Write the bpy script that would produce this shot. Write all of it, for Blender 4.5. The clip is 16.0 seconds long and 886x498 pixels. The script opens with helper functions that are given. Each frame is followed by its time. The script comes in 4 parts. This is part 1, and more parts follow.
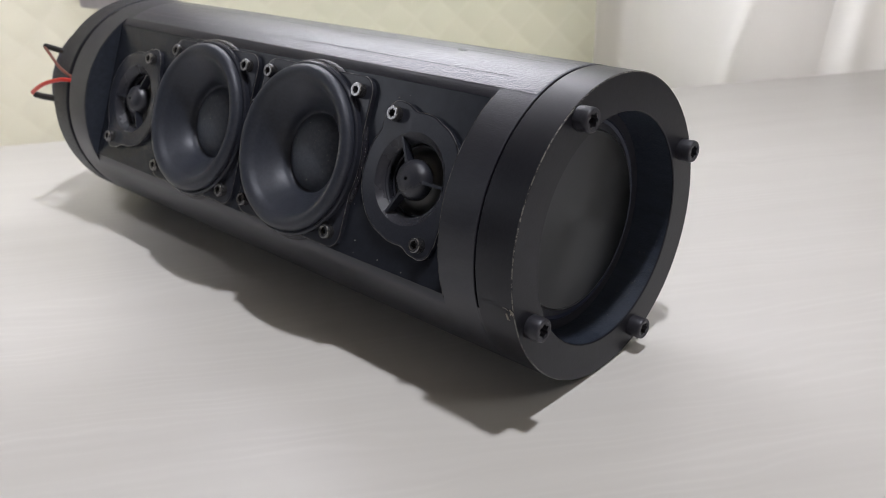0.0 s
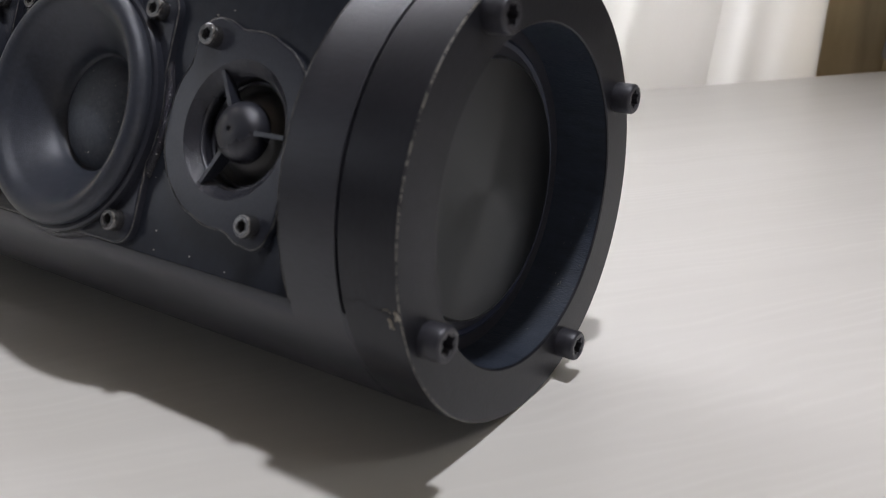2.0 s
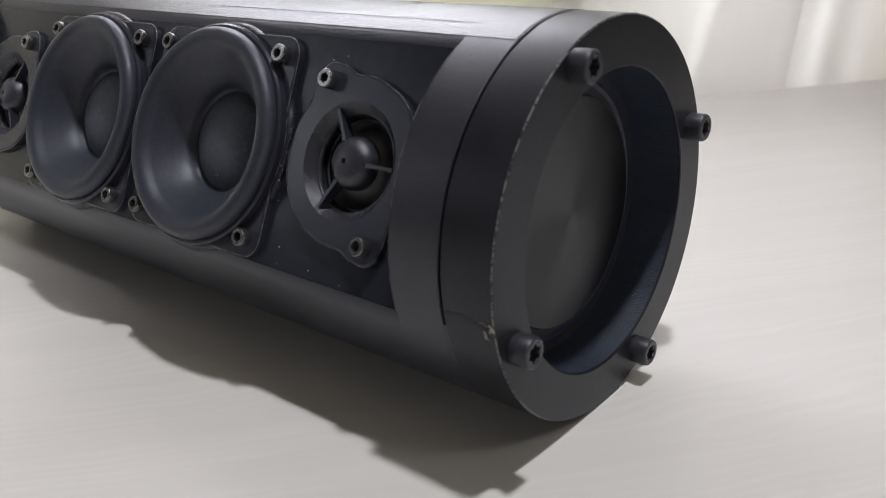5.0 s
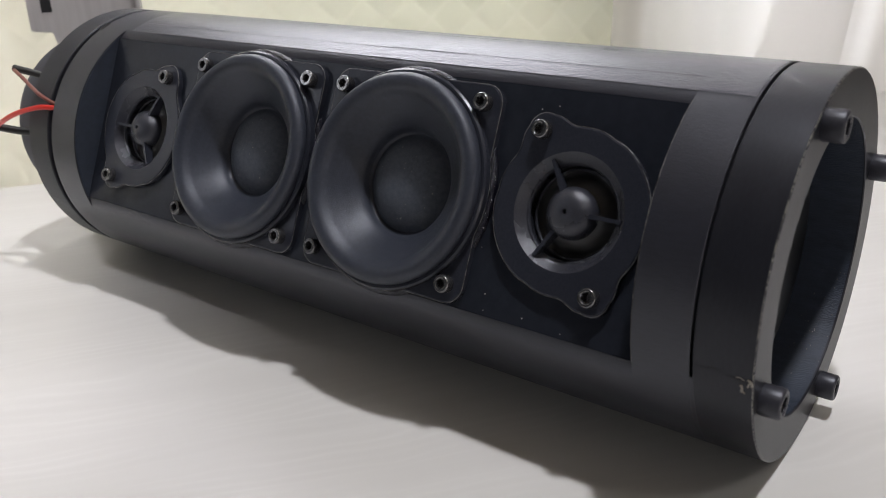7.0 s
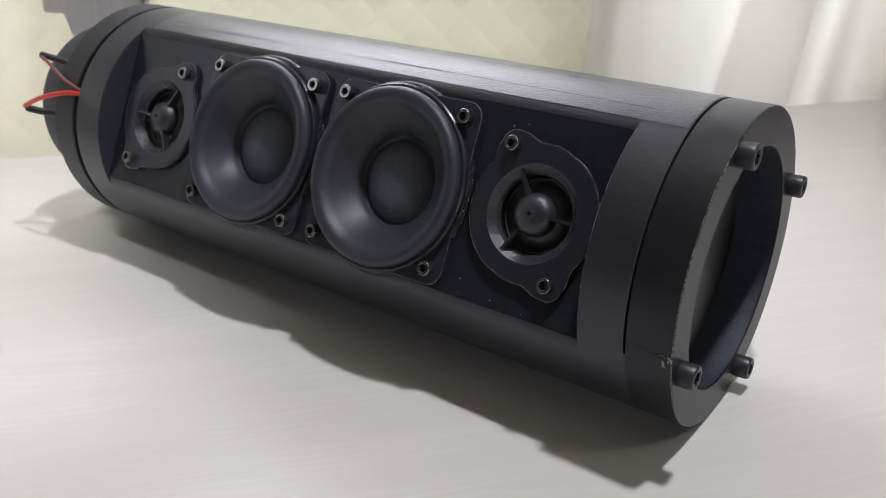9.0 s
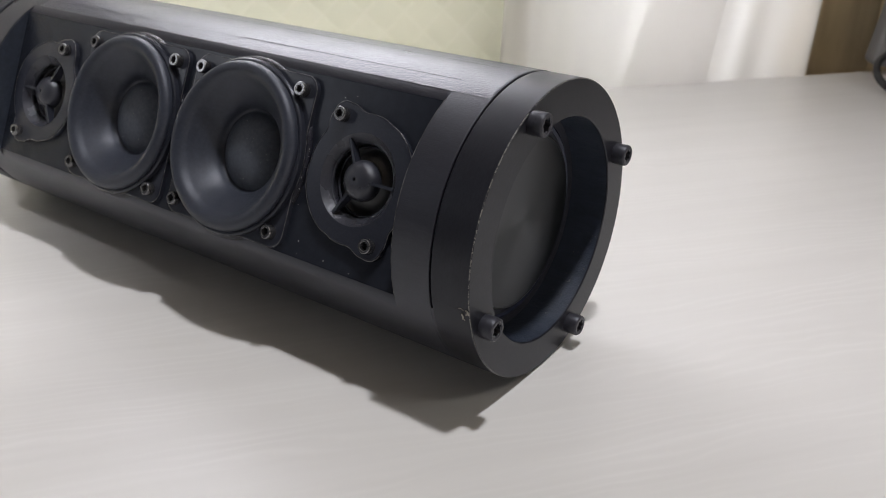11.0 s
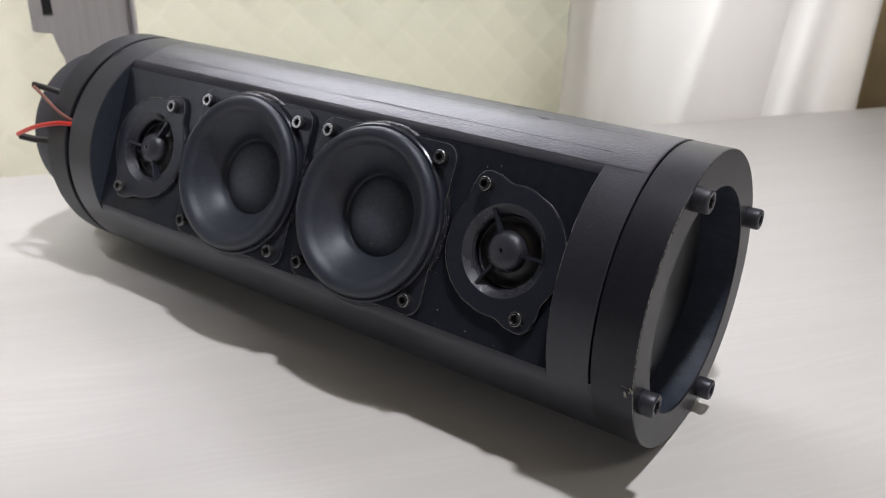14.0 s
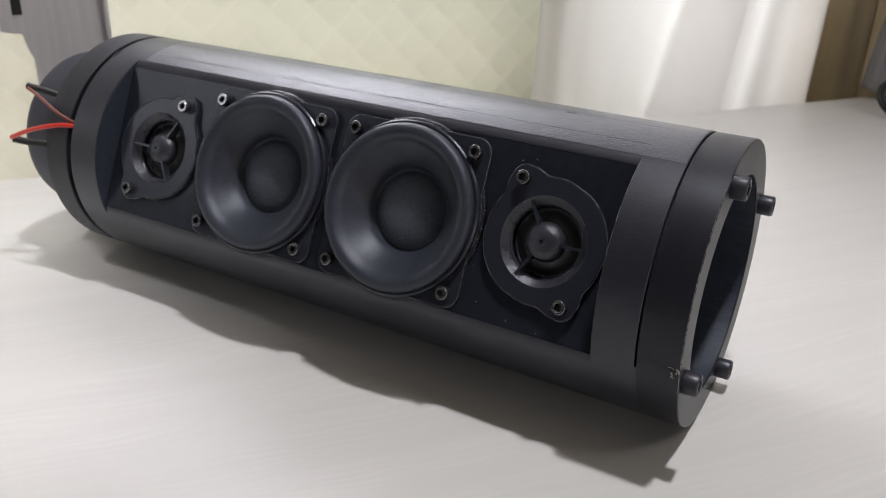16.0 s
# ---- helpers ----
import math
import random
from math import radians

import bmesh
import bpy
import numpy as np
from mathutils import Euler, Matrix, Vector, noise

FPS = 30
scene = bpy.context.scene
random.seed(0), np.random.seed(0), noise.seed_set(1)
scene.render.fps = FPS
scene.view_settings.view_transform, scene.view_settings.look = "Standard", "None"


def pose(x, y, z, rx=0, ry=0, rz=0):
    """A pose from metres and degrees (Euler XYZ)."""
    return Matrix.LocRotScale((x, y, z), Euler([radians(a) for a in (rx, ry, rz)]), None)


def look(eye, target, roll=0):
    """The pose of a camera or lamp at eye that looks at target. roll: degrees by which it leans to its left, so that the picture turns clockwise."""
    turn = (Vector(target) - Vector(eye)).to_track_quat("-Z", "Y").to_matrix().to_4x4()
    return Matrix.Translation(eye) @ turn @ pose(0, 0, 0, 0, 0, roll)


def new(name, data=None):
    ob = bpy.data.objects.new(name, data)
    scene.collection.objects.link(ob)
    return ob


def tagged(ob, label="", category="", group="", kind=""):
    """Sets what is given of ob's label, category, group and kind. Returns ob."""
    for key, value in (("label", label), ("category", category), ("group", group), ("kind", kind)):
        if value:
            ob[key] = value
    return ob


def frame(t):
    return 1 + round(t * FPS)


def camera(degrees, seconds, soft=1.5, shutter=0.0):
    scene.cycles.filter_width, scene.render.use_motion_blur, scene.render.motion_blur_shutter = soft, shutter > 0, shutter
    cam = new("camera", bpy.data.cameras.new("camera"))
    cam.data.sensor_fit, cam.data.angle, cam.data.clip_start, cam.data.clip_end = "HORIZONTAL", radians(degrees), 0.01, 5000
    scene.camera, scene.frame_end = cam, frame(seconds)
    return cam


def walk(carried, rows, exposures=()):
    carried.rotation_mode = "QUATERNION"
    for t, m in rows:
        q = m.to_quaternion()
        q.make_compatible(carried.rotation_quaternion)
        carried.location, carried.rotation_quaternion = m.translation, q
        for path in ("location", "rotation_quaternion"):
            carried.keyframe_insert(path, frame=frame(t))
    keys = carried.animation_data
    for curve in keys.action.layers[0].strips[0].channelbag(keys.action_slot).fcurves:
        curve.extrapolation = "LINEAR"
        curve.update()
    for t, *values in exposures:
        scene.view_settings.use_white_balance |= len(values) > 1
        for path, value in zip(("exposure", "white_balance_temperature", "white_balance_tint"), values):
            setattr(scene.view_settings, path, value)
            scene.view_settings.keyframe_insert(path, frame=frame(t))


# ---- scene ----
cam = camera(54.75, 16.0, soft=0.85)
cam.data.dof.use_dof, cam.data.dof.focus_distance, cam.data.dof.aperture_fstop = True, 0.285, 21.0
# seconds, place of the eye in metres, turn in degrees
PATH = [
    (0.0, 0.2647, -0.2346, 0.1784, 64.77, 2.41, 43.16),
    (0.2, 0.2547, -0.2195, 0.1656, 64.74, 2.80, 41.83),
    (0.5, 0.2342, -0.1946, 0.1475, 65.17, 3.64, 39.40),
    (0.7, 0.2279, -0.1848, 0.1401, 65.73, 3.54, 37.52),
    (1.0, 0.2183, -0.1704, 0.1306, 67.05, 2.92, 35.33),
    (1.2, 0.2112, -0.1683, 0.1313, 67.76, 2.26, 34.26),
    (1.5, 0.2061, -0.1680, 0.1289, 68.67, 1.34, 33.66),
    (2.0, 0.2109, -0.1739, 0.1195, 68.66, 0.62, 34.36),
    (2.5, 0.2197, -0.1825, 0.1290, 68.23, 1.03, 36.74),
    (3.0, 0.2233, -0.1878, 0.1340, 68.00, 1.83, 38.63),
    (3.5, 0.2219, -0.1915, 0.1359, 68.00, 2.05, 39.16),
    (6.0, 0.2204, -0.1984, 0.1370, 68.05, 1.97, 39.11),
    (6.5, 0.2026, -0.2137, 0.1444, 67.54, 1.91, 37.93),
    (6.7, 0.1897, -0.2226, 0.1477, 67.25, 1.90, 37.17),
    (7.0, 0.1661, -0.2332, 0.1550, 67.27, 1.99, 36.85),
    (7.5, 0.1460, -0.2506, 0.1686, 67.62, 1.03, 35.57),
    (7.7, 0.1480, -0.2554, 0.1708, 67.17, 0.69, 35.55),
    (8.0, 0.1632, -0.2628, 0.1713, 66.36, 0.26, 36.12),
    (8.5, 0.1843, -0.2677, 0.1768, 65.99, -0.42, 36.34),
    (9.0, 0.1890, -0.2670, 0.1773, 65.71, -0.86, 36.29),
    (9.5, 0.2031, -0.2601, 0.1804, 64.48, -1.02, 35.93),
    (10.0, 0.2237, -0.2568, 0.1815, 64.38, -0.99, 35.84),
    (12.5, 0.2534, -0.2453, 0.1815, 64.25, -0.85, 35.71),
    (13.0, 0.2523, -0.2475, 0.1801, 64.10, -0.80, 35.66),
    (13.5, 0.2420, -0.2451, 0.1828, 63.98, -0.76, 35.71),
    (13.7, 0.2235, -0.2543, 0.1868, 64.17, -0.97, 35.42),
    (13.8, 0.2115, -0.2621, 0.1898, 64.33, -0.98, 35.53),
    (13.9, 0.2014, -0.2689, 0.1944, 64.70, -0.94, 35.51),
    (14.0, 0.1973, -0.2731, 0.1987, 65.10, -0.89, 35.36),
    (14.5, 0.1853, -0.2841, 0.2031, 66.27, -0.49, 34.50),
    (14.7, 0.1784, -0.2874, 0.2028, 66.60, -0.75, 33.24),
    (15.0, 0.1586, -0.2947, 0.2033, 67.18, -1.00, 31.80),
    (15.5, 0.1492, -0.3061, 0.2069, 67.38, -1.44, 29.31),
    (15.7, 0.1517, -0.3053, 0.2038, 66.59, -1.51, 29.31),
    (16.0, 0.1675, -0.3006, 0.1985, 65.17, -1.54, 30.39),
]
EXPOSURES = [(0.0, -0.08), (0.5, -0.20), (1.0, -0.12), (2.5, -0.03), (6.0, 0.02), (16.0, 0.02)]
walk(cam, [(t, pose(*p)) for t, *p in PATH], EXPOSURES)

# ---- frame of the room: u runs along the back wall, n towards the middle of the room ----
RAD = 0.055                       # the tube's radius
CORNER = Vector((-0.351, -0.0147, 0.0))
UDIR = Vector((0.608, 0.794, 0.0)).normalized()
NDIR = Vector((UDIR.y, -UDIR.x, 0.0))
# rows: u, -n, z keep the frame right-handed
ROOM = Matrix(((UDIR.x, -NDIR.x, 0, CORNER.x), (UDIR.y, -NDIR.y, 0, CORNER.y), (0, 0, 1, 0), (0, 0, 0, 1)))

# ---- world and lamps ----
world = bpy.data.worlds.new("room_air")
scene.world = world
world.use_nodes = True
world.node_tree.nodes["Background"].inputs[0].default_value = (0.9, 0.95, 1.0, 1)
world.node_tree.nodes["Background"].inputs[1].default_value = 0.0


def spot_lamp(name, m, degrees, radius, watts, colour):
    data = bpy.data.lights.new(name, "SPOT")
    data.spot_size, data.spot_blend, data.shadow_soft_size = radians(degrees), 1.0, radius
    data.energy, data.color = watts, colour
    ob = new(name, data)
    ob.matrix_world = m
    return ob


CEILING = 1.75
LAMP = Vector((0.26, 0.08, CEILING - 0.06))
spot_lamp("ceiling_lamp_light", look(LAMP, (-0.01, -0.13, 0)), 54.0, 0.05, 68.0, (0.985, 0.972, 1.0))
# Spots added for the table's bright pools, whose true source is unknown.
POOL_SPOTS = ((Vector((-0.75, -0.64, CEILING - 0.06)), Vector((-0.305, -0.095, 0)), 11.5, 0.15, 96.0), (Vector((-0.62, -0.74, CEILING - 0.06)), Vector((-0.100, -0.138, 0)), 5.0, 0.03, 24.0))
for at, aim, cone, radius, watts in POOL_SPOTS:
    spot_lamp("pool_spot_beam", look(at, aim), cone, radius, watts, (0.975, 0.96, 1.0))
ROOM_LIGHT = Vector((1.40, 0.06, CEILING - 0.062))   # round ceiling light in the middle of the room
glow = bpy.data.lights.new("ceiling_light_glow", "AREA")
glow.shape, glow.size, glow.energy, glow.color = "DISK", 0.46, 4.0, (1.0, 0.97, 0.94)
new("ceiling_light_glow", glow).matrix_world = look(ROOM_LIGHT, ROOM_LIGHT - Vector((0, 0.001, 1)))
# window and added fill openings in the room's frame: u0, u1, z0, z1
WINDOW = (0.03, 0.42, 0.30, 0.56)      # above the quilted cover
CURTAINED = (0.42, 0.62, 0.03, 0.62)    # behind the curtains
SIDE_FILL = (-0.17, 0.10, 0.42, 0.70)   # added fill in the side wall, no known window: n0, n1, z0, z1
SCREENED = (-0.80, 0.418, -0.10, 0.26)   # behind the quilted cover
FRONT_FILL = (0.30, 1.95, 0.02, 0.50)       # added fill in the wall across the room, no known window
BACK_N, FRONT_N = -0.19, 2.6            # the two long walls


def opening_light(opening, n, facing, watts, colour):
    """Area lamp in a wall opening; the front one is added fill, not a known window."""
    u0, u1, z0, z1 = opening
    data = bpy.data.lights.new("opening_lamp", "AREA")
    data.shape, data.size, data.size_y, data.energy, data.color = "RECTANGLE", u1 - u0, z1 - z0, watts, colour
    ob = new("opening_lamp", data)
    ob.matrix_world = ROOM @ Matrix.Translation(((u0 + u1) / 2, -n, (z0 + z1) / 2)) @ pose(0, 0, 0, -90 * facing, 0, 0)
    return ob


def side_fill_light(opening, u, watts, colour):
    """Added fill lamp in the side wall's opening, not a known window."""
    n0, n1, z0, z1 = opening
    data = bpy.data.lights.new("side_fill_lamp", "AREA")
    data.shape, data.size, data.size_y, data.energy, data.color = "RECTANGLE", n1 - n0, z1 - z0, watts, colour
    ob = new("side_fill_lamp", data)
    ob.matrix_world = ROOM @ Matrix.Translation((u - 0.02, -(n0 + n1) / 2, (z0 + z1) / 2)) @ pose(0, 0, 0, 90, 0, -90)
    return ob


opening_light(WINDOW, BACK_N - 0.025, 1, 2.9, (0.95, 0.93, 1.0))
opening_light(CURTAINED, BACK_N - 0.025, 1, 0.96, (0.975, 0.965, 1.0))
opening_light(SCREENED, BACK_N - 0.025, 1, 8.0, (1.0, 0.985, 1.0))
# added fills from across the room and the side, no such windows known
opening_light(FRONT_FILL, FRONT_N + 0.02, -1, 7.7, (1.0, 0.89, 0.805))
side_fill_light(SIDE_FILL, -1.2, 0.85, (0.95, 0.96, 1.0))


# ---- materials ----
def material(name, colour, rough=0.5, metal=0.0, spec=0.5):
    m = bpy.data.materials.new(name)
    m.use_nodes = True
    b = m.node_tree.nodes["Principled BSDF"]
    b.inputs["Base Color"].default_value = (*colour, 1)
    b.inputs["Roughness"].default_value = rough
    b.inputs["Metallic"].default_value = metal
    b.inputs["Specular IOR Level"].default_value = spec
    return m


def node(m, kind, **values):
    n = m.node_tree.nodes.new(kind)
    for k, v in values.items():
        n.inputs[k.replace("_", " ")].default_value = v
    return n


def link(m, a, b):
    m.node_tree.links.new(a, b)


def coords(m, scale=(1, 1, 1), space="Object"):
    tc, mp = node(m, "ShaderNodeTexCoord"), node(m, "ShaderNodeMapping")
    mp.inputs["Scale"].default_value = scale
    link(m, tc.outputs[space], mp.inputs["Vector"])
    return mp.outputs["Vector"]


def noise_tex(m, scale, detail=4.0, rough=0.55, stretch=(1, 1, 1)):
    n = node(m, "ShaderNodeTexNoise", Scale=scale, Detail=detail, Roughness=rough)
    link(m, coords(m, stretch), n.inputs["Vector"])
    return n.outputs["Fac"]


def ramp(m, fac, stops):
    r = node(m, "ShaderNodeValToRGB")
    el = r.color_ramp.elements
    while len(el) < len(stops):
        el.new(0.5)
    for e, (p, c) in zip(el, stops):
        e.position = p
        e.color = (*c, 1) if len(c) == 3 else c
    link(m, fac, r.inputs["Fac"])
    return r.outputs["Color"]


def grey(v):
    return (v, v, v)


def maths(m, op, a, b=None, c=None):
    n = node(m, "ShaderNodeMath")
    n.operation = op
    for i, v in enumerate((a, b, c)):
        if v is None:
            continue
        if isinstance(v, (int, float)):
            n.inputs[i].default_value = v
        else:
            link(m, v, n.inputs[i])
    return n.outputs[0]


def mix(m, fac, a, b):
    n = node(m, "ShaderNodeMix")
    n.data_type = "RGBA"
    for sock, v in ((n.inputs["Factor"], fac), (n.inputs[6], a), (n.inputs[7], b)):
        if isinstance(v, tuple):
            sock.default_value = (*v, 1)
        elif isinstance(v, float):
            sock.default_value = v
        else:
            link(m, v, sock)
    return n.outputs[2]


def bsdf(m):
    return m.node_tree.nodes["Principled BSDF"]


def bump(m, height, strength, distance):
    b = node(m, "ShaderNodeBump", Strength=strength, Distance=distance)
    link(m, height, b.inputs["Height"])
    link(m, b.outputs["Normal"], bsdf(m).inputs["Normal"])


def painted(name, dark, light, rough, grain, stretch=(1, 1, 1), strength=0.25, fine=2500.0):
    """Black paint: two scales of colour and gloss, and a fine relief."""
    dark, light = ((r, g, b * 1.70) for r, g, b in (dark, light))
    m = material(name, dark, rough)
    bsdf(m).inputs["Specular Tint"].default_value = (0.87, 0.905, 1.0, 1)
    broad, small = noise_tex(m, 35.0, 5.0, 0.6, stretch), noise_tex(m, grain, 6.0, 0.65, stretch)
    link(m, ramp(m, small, [(0.3, dark), (0.75, light)]), bsdf(m).inputs["Base Color"])
    link(m, maths(m, "ADD", rough - 0.12, maths(m, "MULTIPLY", broad, 0.24)), bsdf(m).inputs["Roughness"])
    bump(m, maths(m, "ADD", noise_tex(m, fine, 3.0, 0.6, stretch), maths(m, "MULTIPLY", small, 0.35)), strength, 0.0004)
    return m


BLACK_TUBE = painted("matt_black_paint", (0.0178, 0.0186, 0.0150), (0.0272, 0.0282, 0.0224), 0.38, 1300.0, (0.2, 1, 1), 0.19, 3200.0)
BLACK_STRIP = painted("brushed_black_strip", (0.0090, 0.0094, 0.0116), (0.0170, 0.0175, 0.0205), 0.31, 900.0, (0.22, 1, 1), 0.50, 2000.0)
bsdf(BLACK_STRIP).inputs["Specular IOR Level"].default_value = 1.0
bsdf(BLACK_STRIP).inputs["IOR"].default_value = 1.6
bsdf(BLACK_STRIP).inputs["Specular Tint"].default_value = (0.92, 0.94, 1.0, 1)
bsdf(BLACK_TUBE).inputs["Specular IOR Level"].default_value = 0.7
BLACK_RING = painted("sanded_black_paint", (0.0130, 0.0136, 0.0105), (0.0205, 0.0212, 0.0160), 0.46, 700.0, (1, 1, 1), 0.35)
BLACK_FACE = painted("matt_black_board", (0.0185, 0.0192, 0.0190), (0.0290, 0.0300, 0.0290), 0.55, 900.0, (1, 1, 1), 0.2)
BAFFLE_MAT = painted("satin_black_baffle", (0.0165, 0.0192, 0.0158), (0.0222, 0.0255, 0.0208), 0.22, 300.0, (1, 1, 1), 0.10)
PLASTIC = painted("grained_black_plastic", (0.0215, 0.0240, 0.0196), (0.0310, 0.0340, 0.0276), 0.24, 1500.0, (1, 1, 1), 0.10, 5000.0)
HORN_MAT = painted("grained_satin_plastic", (0.0260, 0.0275, 0.0215), (0.0385, 0.0405, 0.0310), 0.29, 1500.0, (1, 1, 1), 0.30, 3000.0)
bsdf(HORN_MAT).inputs["Specular IOR Level"].default_value = 0.75
BORE_MAT = painted("navy_black_lining", (0.0210, 0.0280, 0.0250), (0.0390, 0.0490, 0.0430), 0.42, 400.0, (0.3, 1, 1), 0.7)
RUBBER = painted("blue_black_rubber", (0.0280, 0.0324, 0.0265), (0.0425, 0.0486, 0.0395), 0.41, 700.0, (1, 1, 1), 0.22, 3500.0)
CAP_MAT = painted("matt_grey_cap", (0.0560, 0.0650, 0.0500), (0.1020, 0.1150, 0.0850), 0.50, 700.0, (1, 1, 1), 0.30)
GLUE = painted("glossy_black_glue", (0.005, 0.005, 0.006), (0.010, 0.010, 0.012), 0.20, 900.0, (1, 1, 1), 0.9)
for m, c, r in ((PLASTIC, 0.10, 0.16), (GLUE, 0.15, 0.15)):
    bsdf(m).inputs["Coat Weight"].default_value = c
    bsdf(m).inputs["Coat Roughness"].default_value = r
for m in (PLASTIC, BAFFLE_MAT):
    bsdf(m).inputs["Specular IOR Level"].default_value = 0.3
FLECK = material("pale_dust_and_glints", (0.45, 0.44, 0.42), 0.8)
DOME_MAT = material("dark_grey_dome", (0.085, 0.087, 0.092), 0.42)
GAP_MAT = material("dark_gap", (0.018, 0.018, 0.021), 0.8)
STEEL = material("black_oxide_steel", (0.19, 0.19, 0.20), 0.30, 0.85)
link(STEEL, ramp(STEEL, noise_tex(STEEL, 900.0), [(0.3, grey(0.13)), (0.8, grey(0.25))]), bsdf(STEEL).inputs["Roughness"])
MATT_STEEL = painted("matt_black_steel", (0.024, 0.024, 0.018), (0.042, 0.042, 0.031), 0.40, 900.0, (1, 1, 1), 0.12)
bsdf(MATT_STEEL).inputs["Specular IOR Level"].default_value = 0.6
RED = material("red_wire_insulation", (0.62, 0.025, 0.015), 0.35)
BROWN_WIRE = material("thin_brown_red_wire", (0.20, 0.06, 0.045), 0.45)
SLEEVE = material("black_heat_shrink", (0.010, 0.010, 0.010), 0.45)

DISC_MAT = material("turned_dark_metal", (0.088, 0.092, 0.098), 0.46, 1.0)
bsdf(DISC_MAT).inputs["Anisotropic"].default_value = 0.75
tang = node(DISC_MAT, "ShaderNodeTangent")
tang.direction_type, tang.axis = "RADIAL", "X"
link(DISC_MAT, tang.outputs[0], bsdf(DISC_MAT).inputs["Tangent"])

EDGE_MAT = material("bright_metal_edge", (0.50, 0.50, 0.50), 0.38, 1.0)
SURROUND_MAT = painted("black_rubber_surround", (0.013, 0.017, 0.020), (0.024, 0.030, 0.036), 0.42, 260.0, (1, 1, 1), 0.12)

TABLE_MAT = material("white_ash_laminate", (0.74, 0.72, 0.70), 0.36, 0.0, 0.36)
grain_a = noise_tex(TABLE_MAT, 22.0, 5.0, 0.55, (0.14, 3.4, 1))
grain_b = noise_tex(TABLE_MAT, 120.0, 4.0, 0.6, (0.10, 4.0, 1))
broad_t = noise_tex(TABLE_MAT, 5.0, 3.0, 0.5, (0.6, 1.4, 1))
tone = maths(TABLE_MAT, "ADD", maths(TABLE_MAT, "MULTIPLY", grain_a, 0.38), maths(TABLE_MAT, "ADD", maths(TABLE_MAT, "MULTIPLY", grain_b, 0.05), maths(TABLE_MAT, "MULTIPLY", broad_t, 0.45)))
sep_t = node(TABLE_MAT, "ShaderNodeSeparateXYZ")
link(TABLE_MAT, coords(TABLE_MAT), sep_t.inputs[0])
# growth lines: bands that wander along the board
swing = maths(TABLE_MAT, "ADD", maths(TABLE_MAT, "MULTIPLY", noise_tex(TABLE_MAT, 9.0, 3.0, 0.5, (0.5, 1.5, 1)), 0.05), maths(TABLE_MAT, "MULTIPLY", noise_tex(TABLE_MAT, 75.0, 2.0, 0.5, (0.4, 1.0, 1)), 0.007))
bands = maths(TABLE_MAT, "SINE", maths(TABLE_MAT, "MULTIPLY", maths(TABLE_MAT, "ADD", sep_t.outputs[1], swing), 1350.0))
growth = maths(TABLE_MAT, "POWER", maths(TABLE_MAT, "MULTIPLY_ADD", bands, 0.5, 0.5), 2.0)
growth = maths(TABLE_MAT, "MULTIPLY", growth, ramp(TABLE_MAT, noise_tex(TABLE_MAT, 30.0, 4.0, 0.6, (0.35, 1.6, 1)), [(0.42, grey(0.03)), (0.66, grey(1.0))]))
link(TABLE_MAT, ramp(TABLE_MAT, maths(TABLE_MAT, "ADD", tone, maths(TABLE_MAT, "MULTIPLY", growth, 0.13)), [(0.15, (0.610, 0.598, 0.578)), (0.95, (0.800, 0.790, 0.776))]), bsdf(TABLE_MAT).inputs["Base Color"])
link(TABLE_MAT, maths(TABLE_MAT, "ADD", 0.34, maths(TABLE_MAT, "MULTIPLY", broad_t, 0.06)), bsdf(TABLE_MAT).inputs["Roughness"])
bump(TABLE_MAT, maths(TABLE_MAT, "ADD", tone, maths(TABLE_MAT, "MULTIPLY", growth, -0.4)), 0.03, 0.0005)

WALL_MAT = material("white_wall_paint", (0.78, 0.77, 0.75), 0.8)
bump(WALL_MAT, noise_tex(WALL_MAT, 180.0), 0.15, 0.001)
# Unseen ceiling, tinted cream so its bounce warms the shadows.
CEILING_MAT = material("warm_bounce_ceiling", (0.78, 0.68, 0.54), 0.85)
bump(CEILING_MAT, noise_tex(CEILING_MAT, 150.0), 0.15, 0.001)
# Unseen walls, coloured dark so the glossy blacks reflect little.
DIM_WALL = material("dark_unseen_wall", (0.095, 0.105, 0.120), 0.8)
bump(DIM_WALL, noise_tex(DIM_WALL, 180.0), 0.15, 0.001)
FLOOR_MAT = material("wood_floor", (0.30, 0.20, 0.12), 0.5)
link(FLOOR_MAT, ramp(FLOOR_MAT, noise_tex(FLOOR_MAT, 12.0, 6.0, 0.6, (0.2, 3, 1)), [(0.3, (0.22, 0.14, 0.08)), (0.7, (0.36, 0.25, 0.16))]), bsdf(FLOOR_MAT).inputs["Base Color"])

QUILT_MAT = material("pale_quilted_fabric", (0.66, 0.66, 0.46), 0.9, 0.0, 0.2)
sep = node(QUILT_MAT, "ShaderNodeSeparateXYZ")
link(QUILT_MAT, coords(QUILT_MAT), sep.inputs[0])
along = maths(QUILT_MAT, "ADD", maths(QUILT_MAT, "MULTIPLY", sep.outputs[0], 2.2), maths(QUILT_MAT, "MULTIPLY", noise_tex(QUILT_MAT, 7.0), 0.25))
link(QUILT_MAT, ramp(QUILT_MAT, along, [(0.08, (0.86, 0.835, 0.78)), (0.36, (0.75, 0.74, 0.66)), (0.90, (0.655, 0.655, 0.54))]), bsdf(QUILT_MAT).inputs["Base Color"])
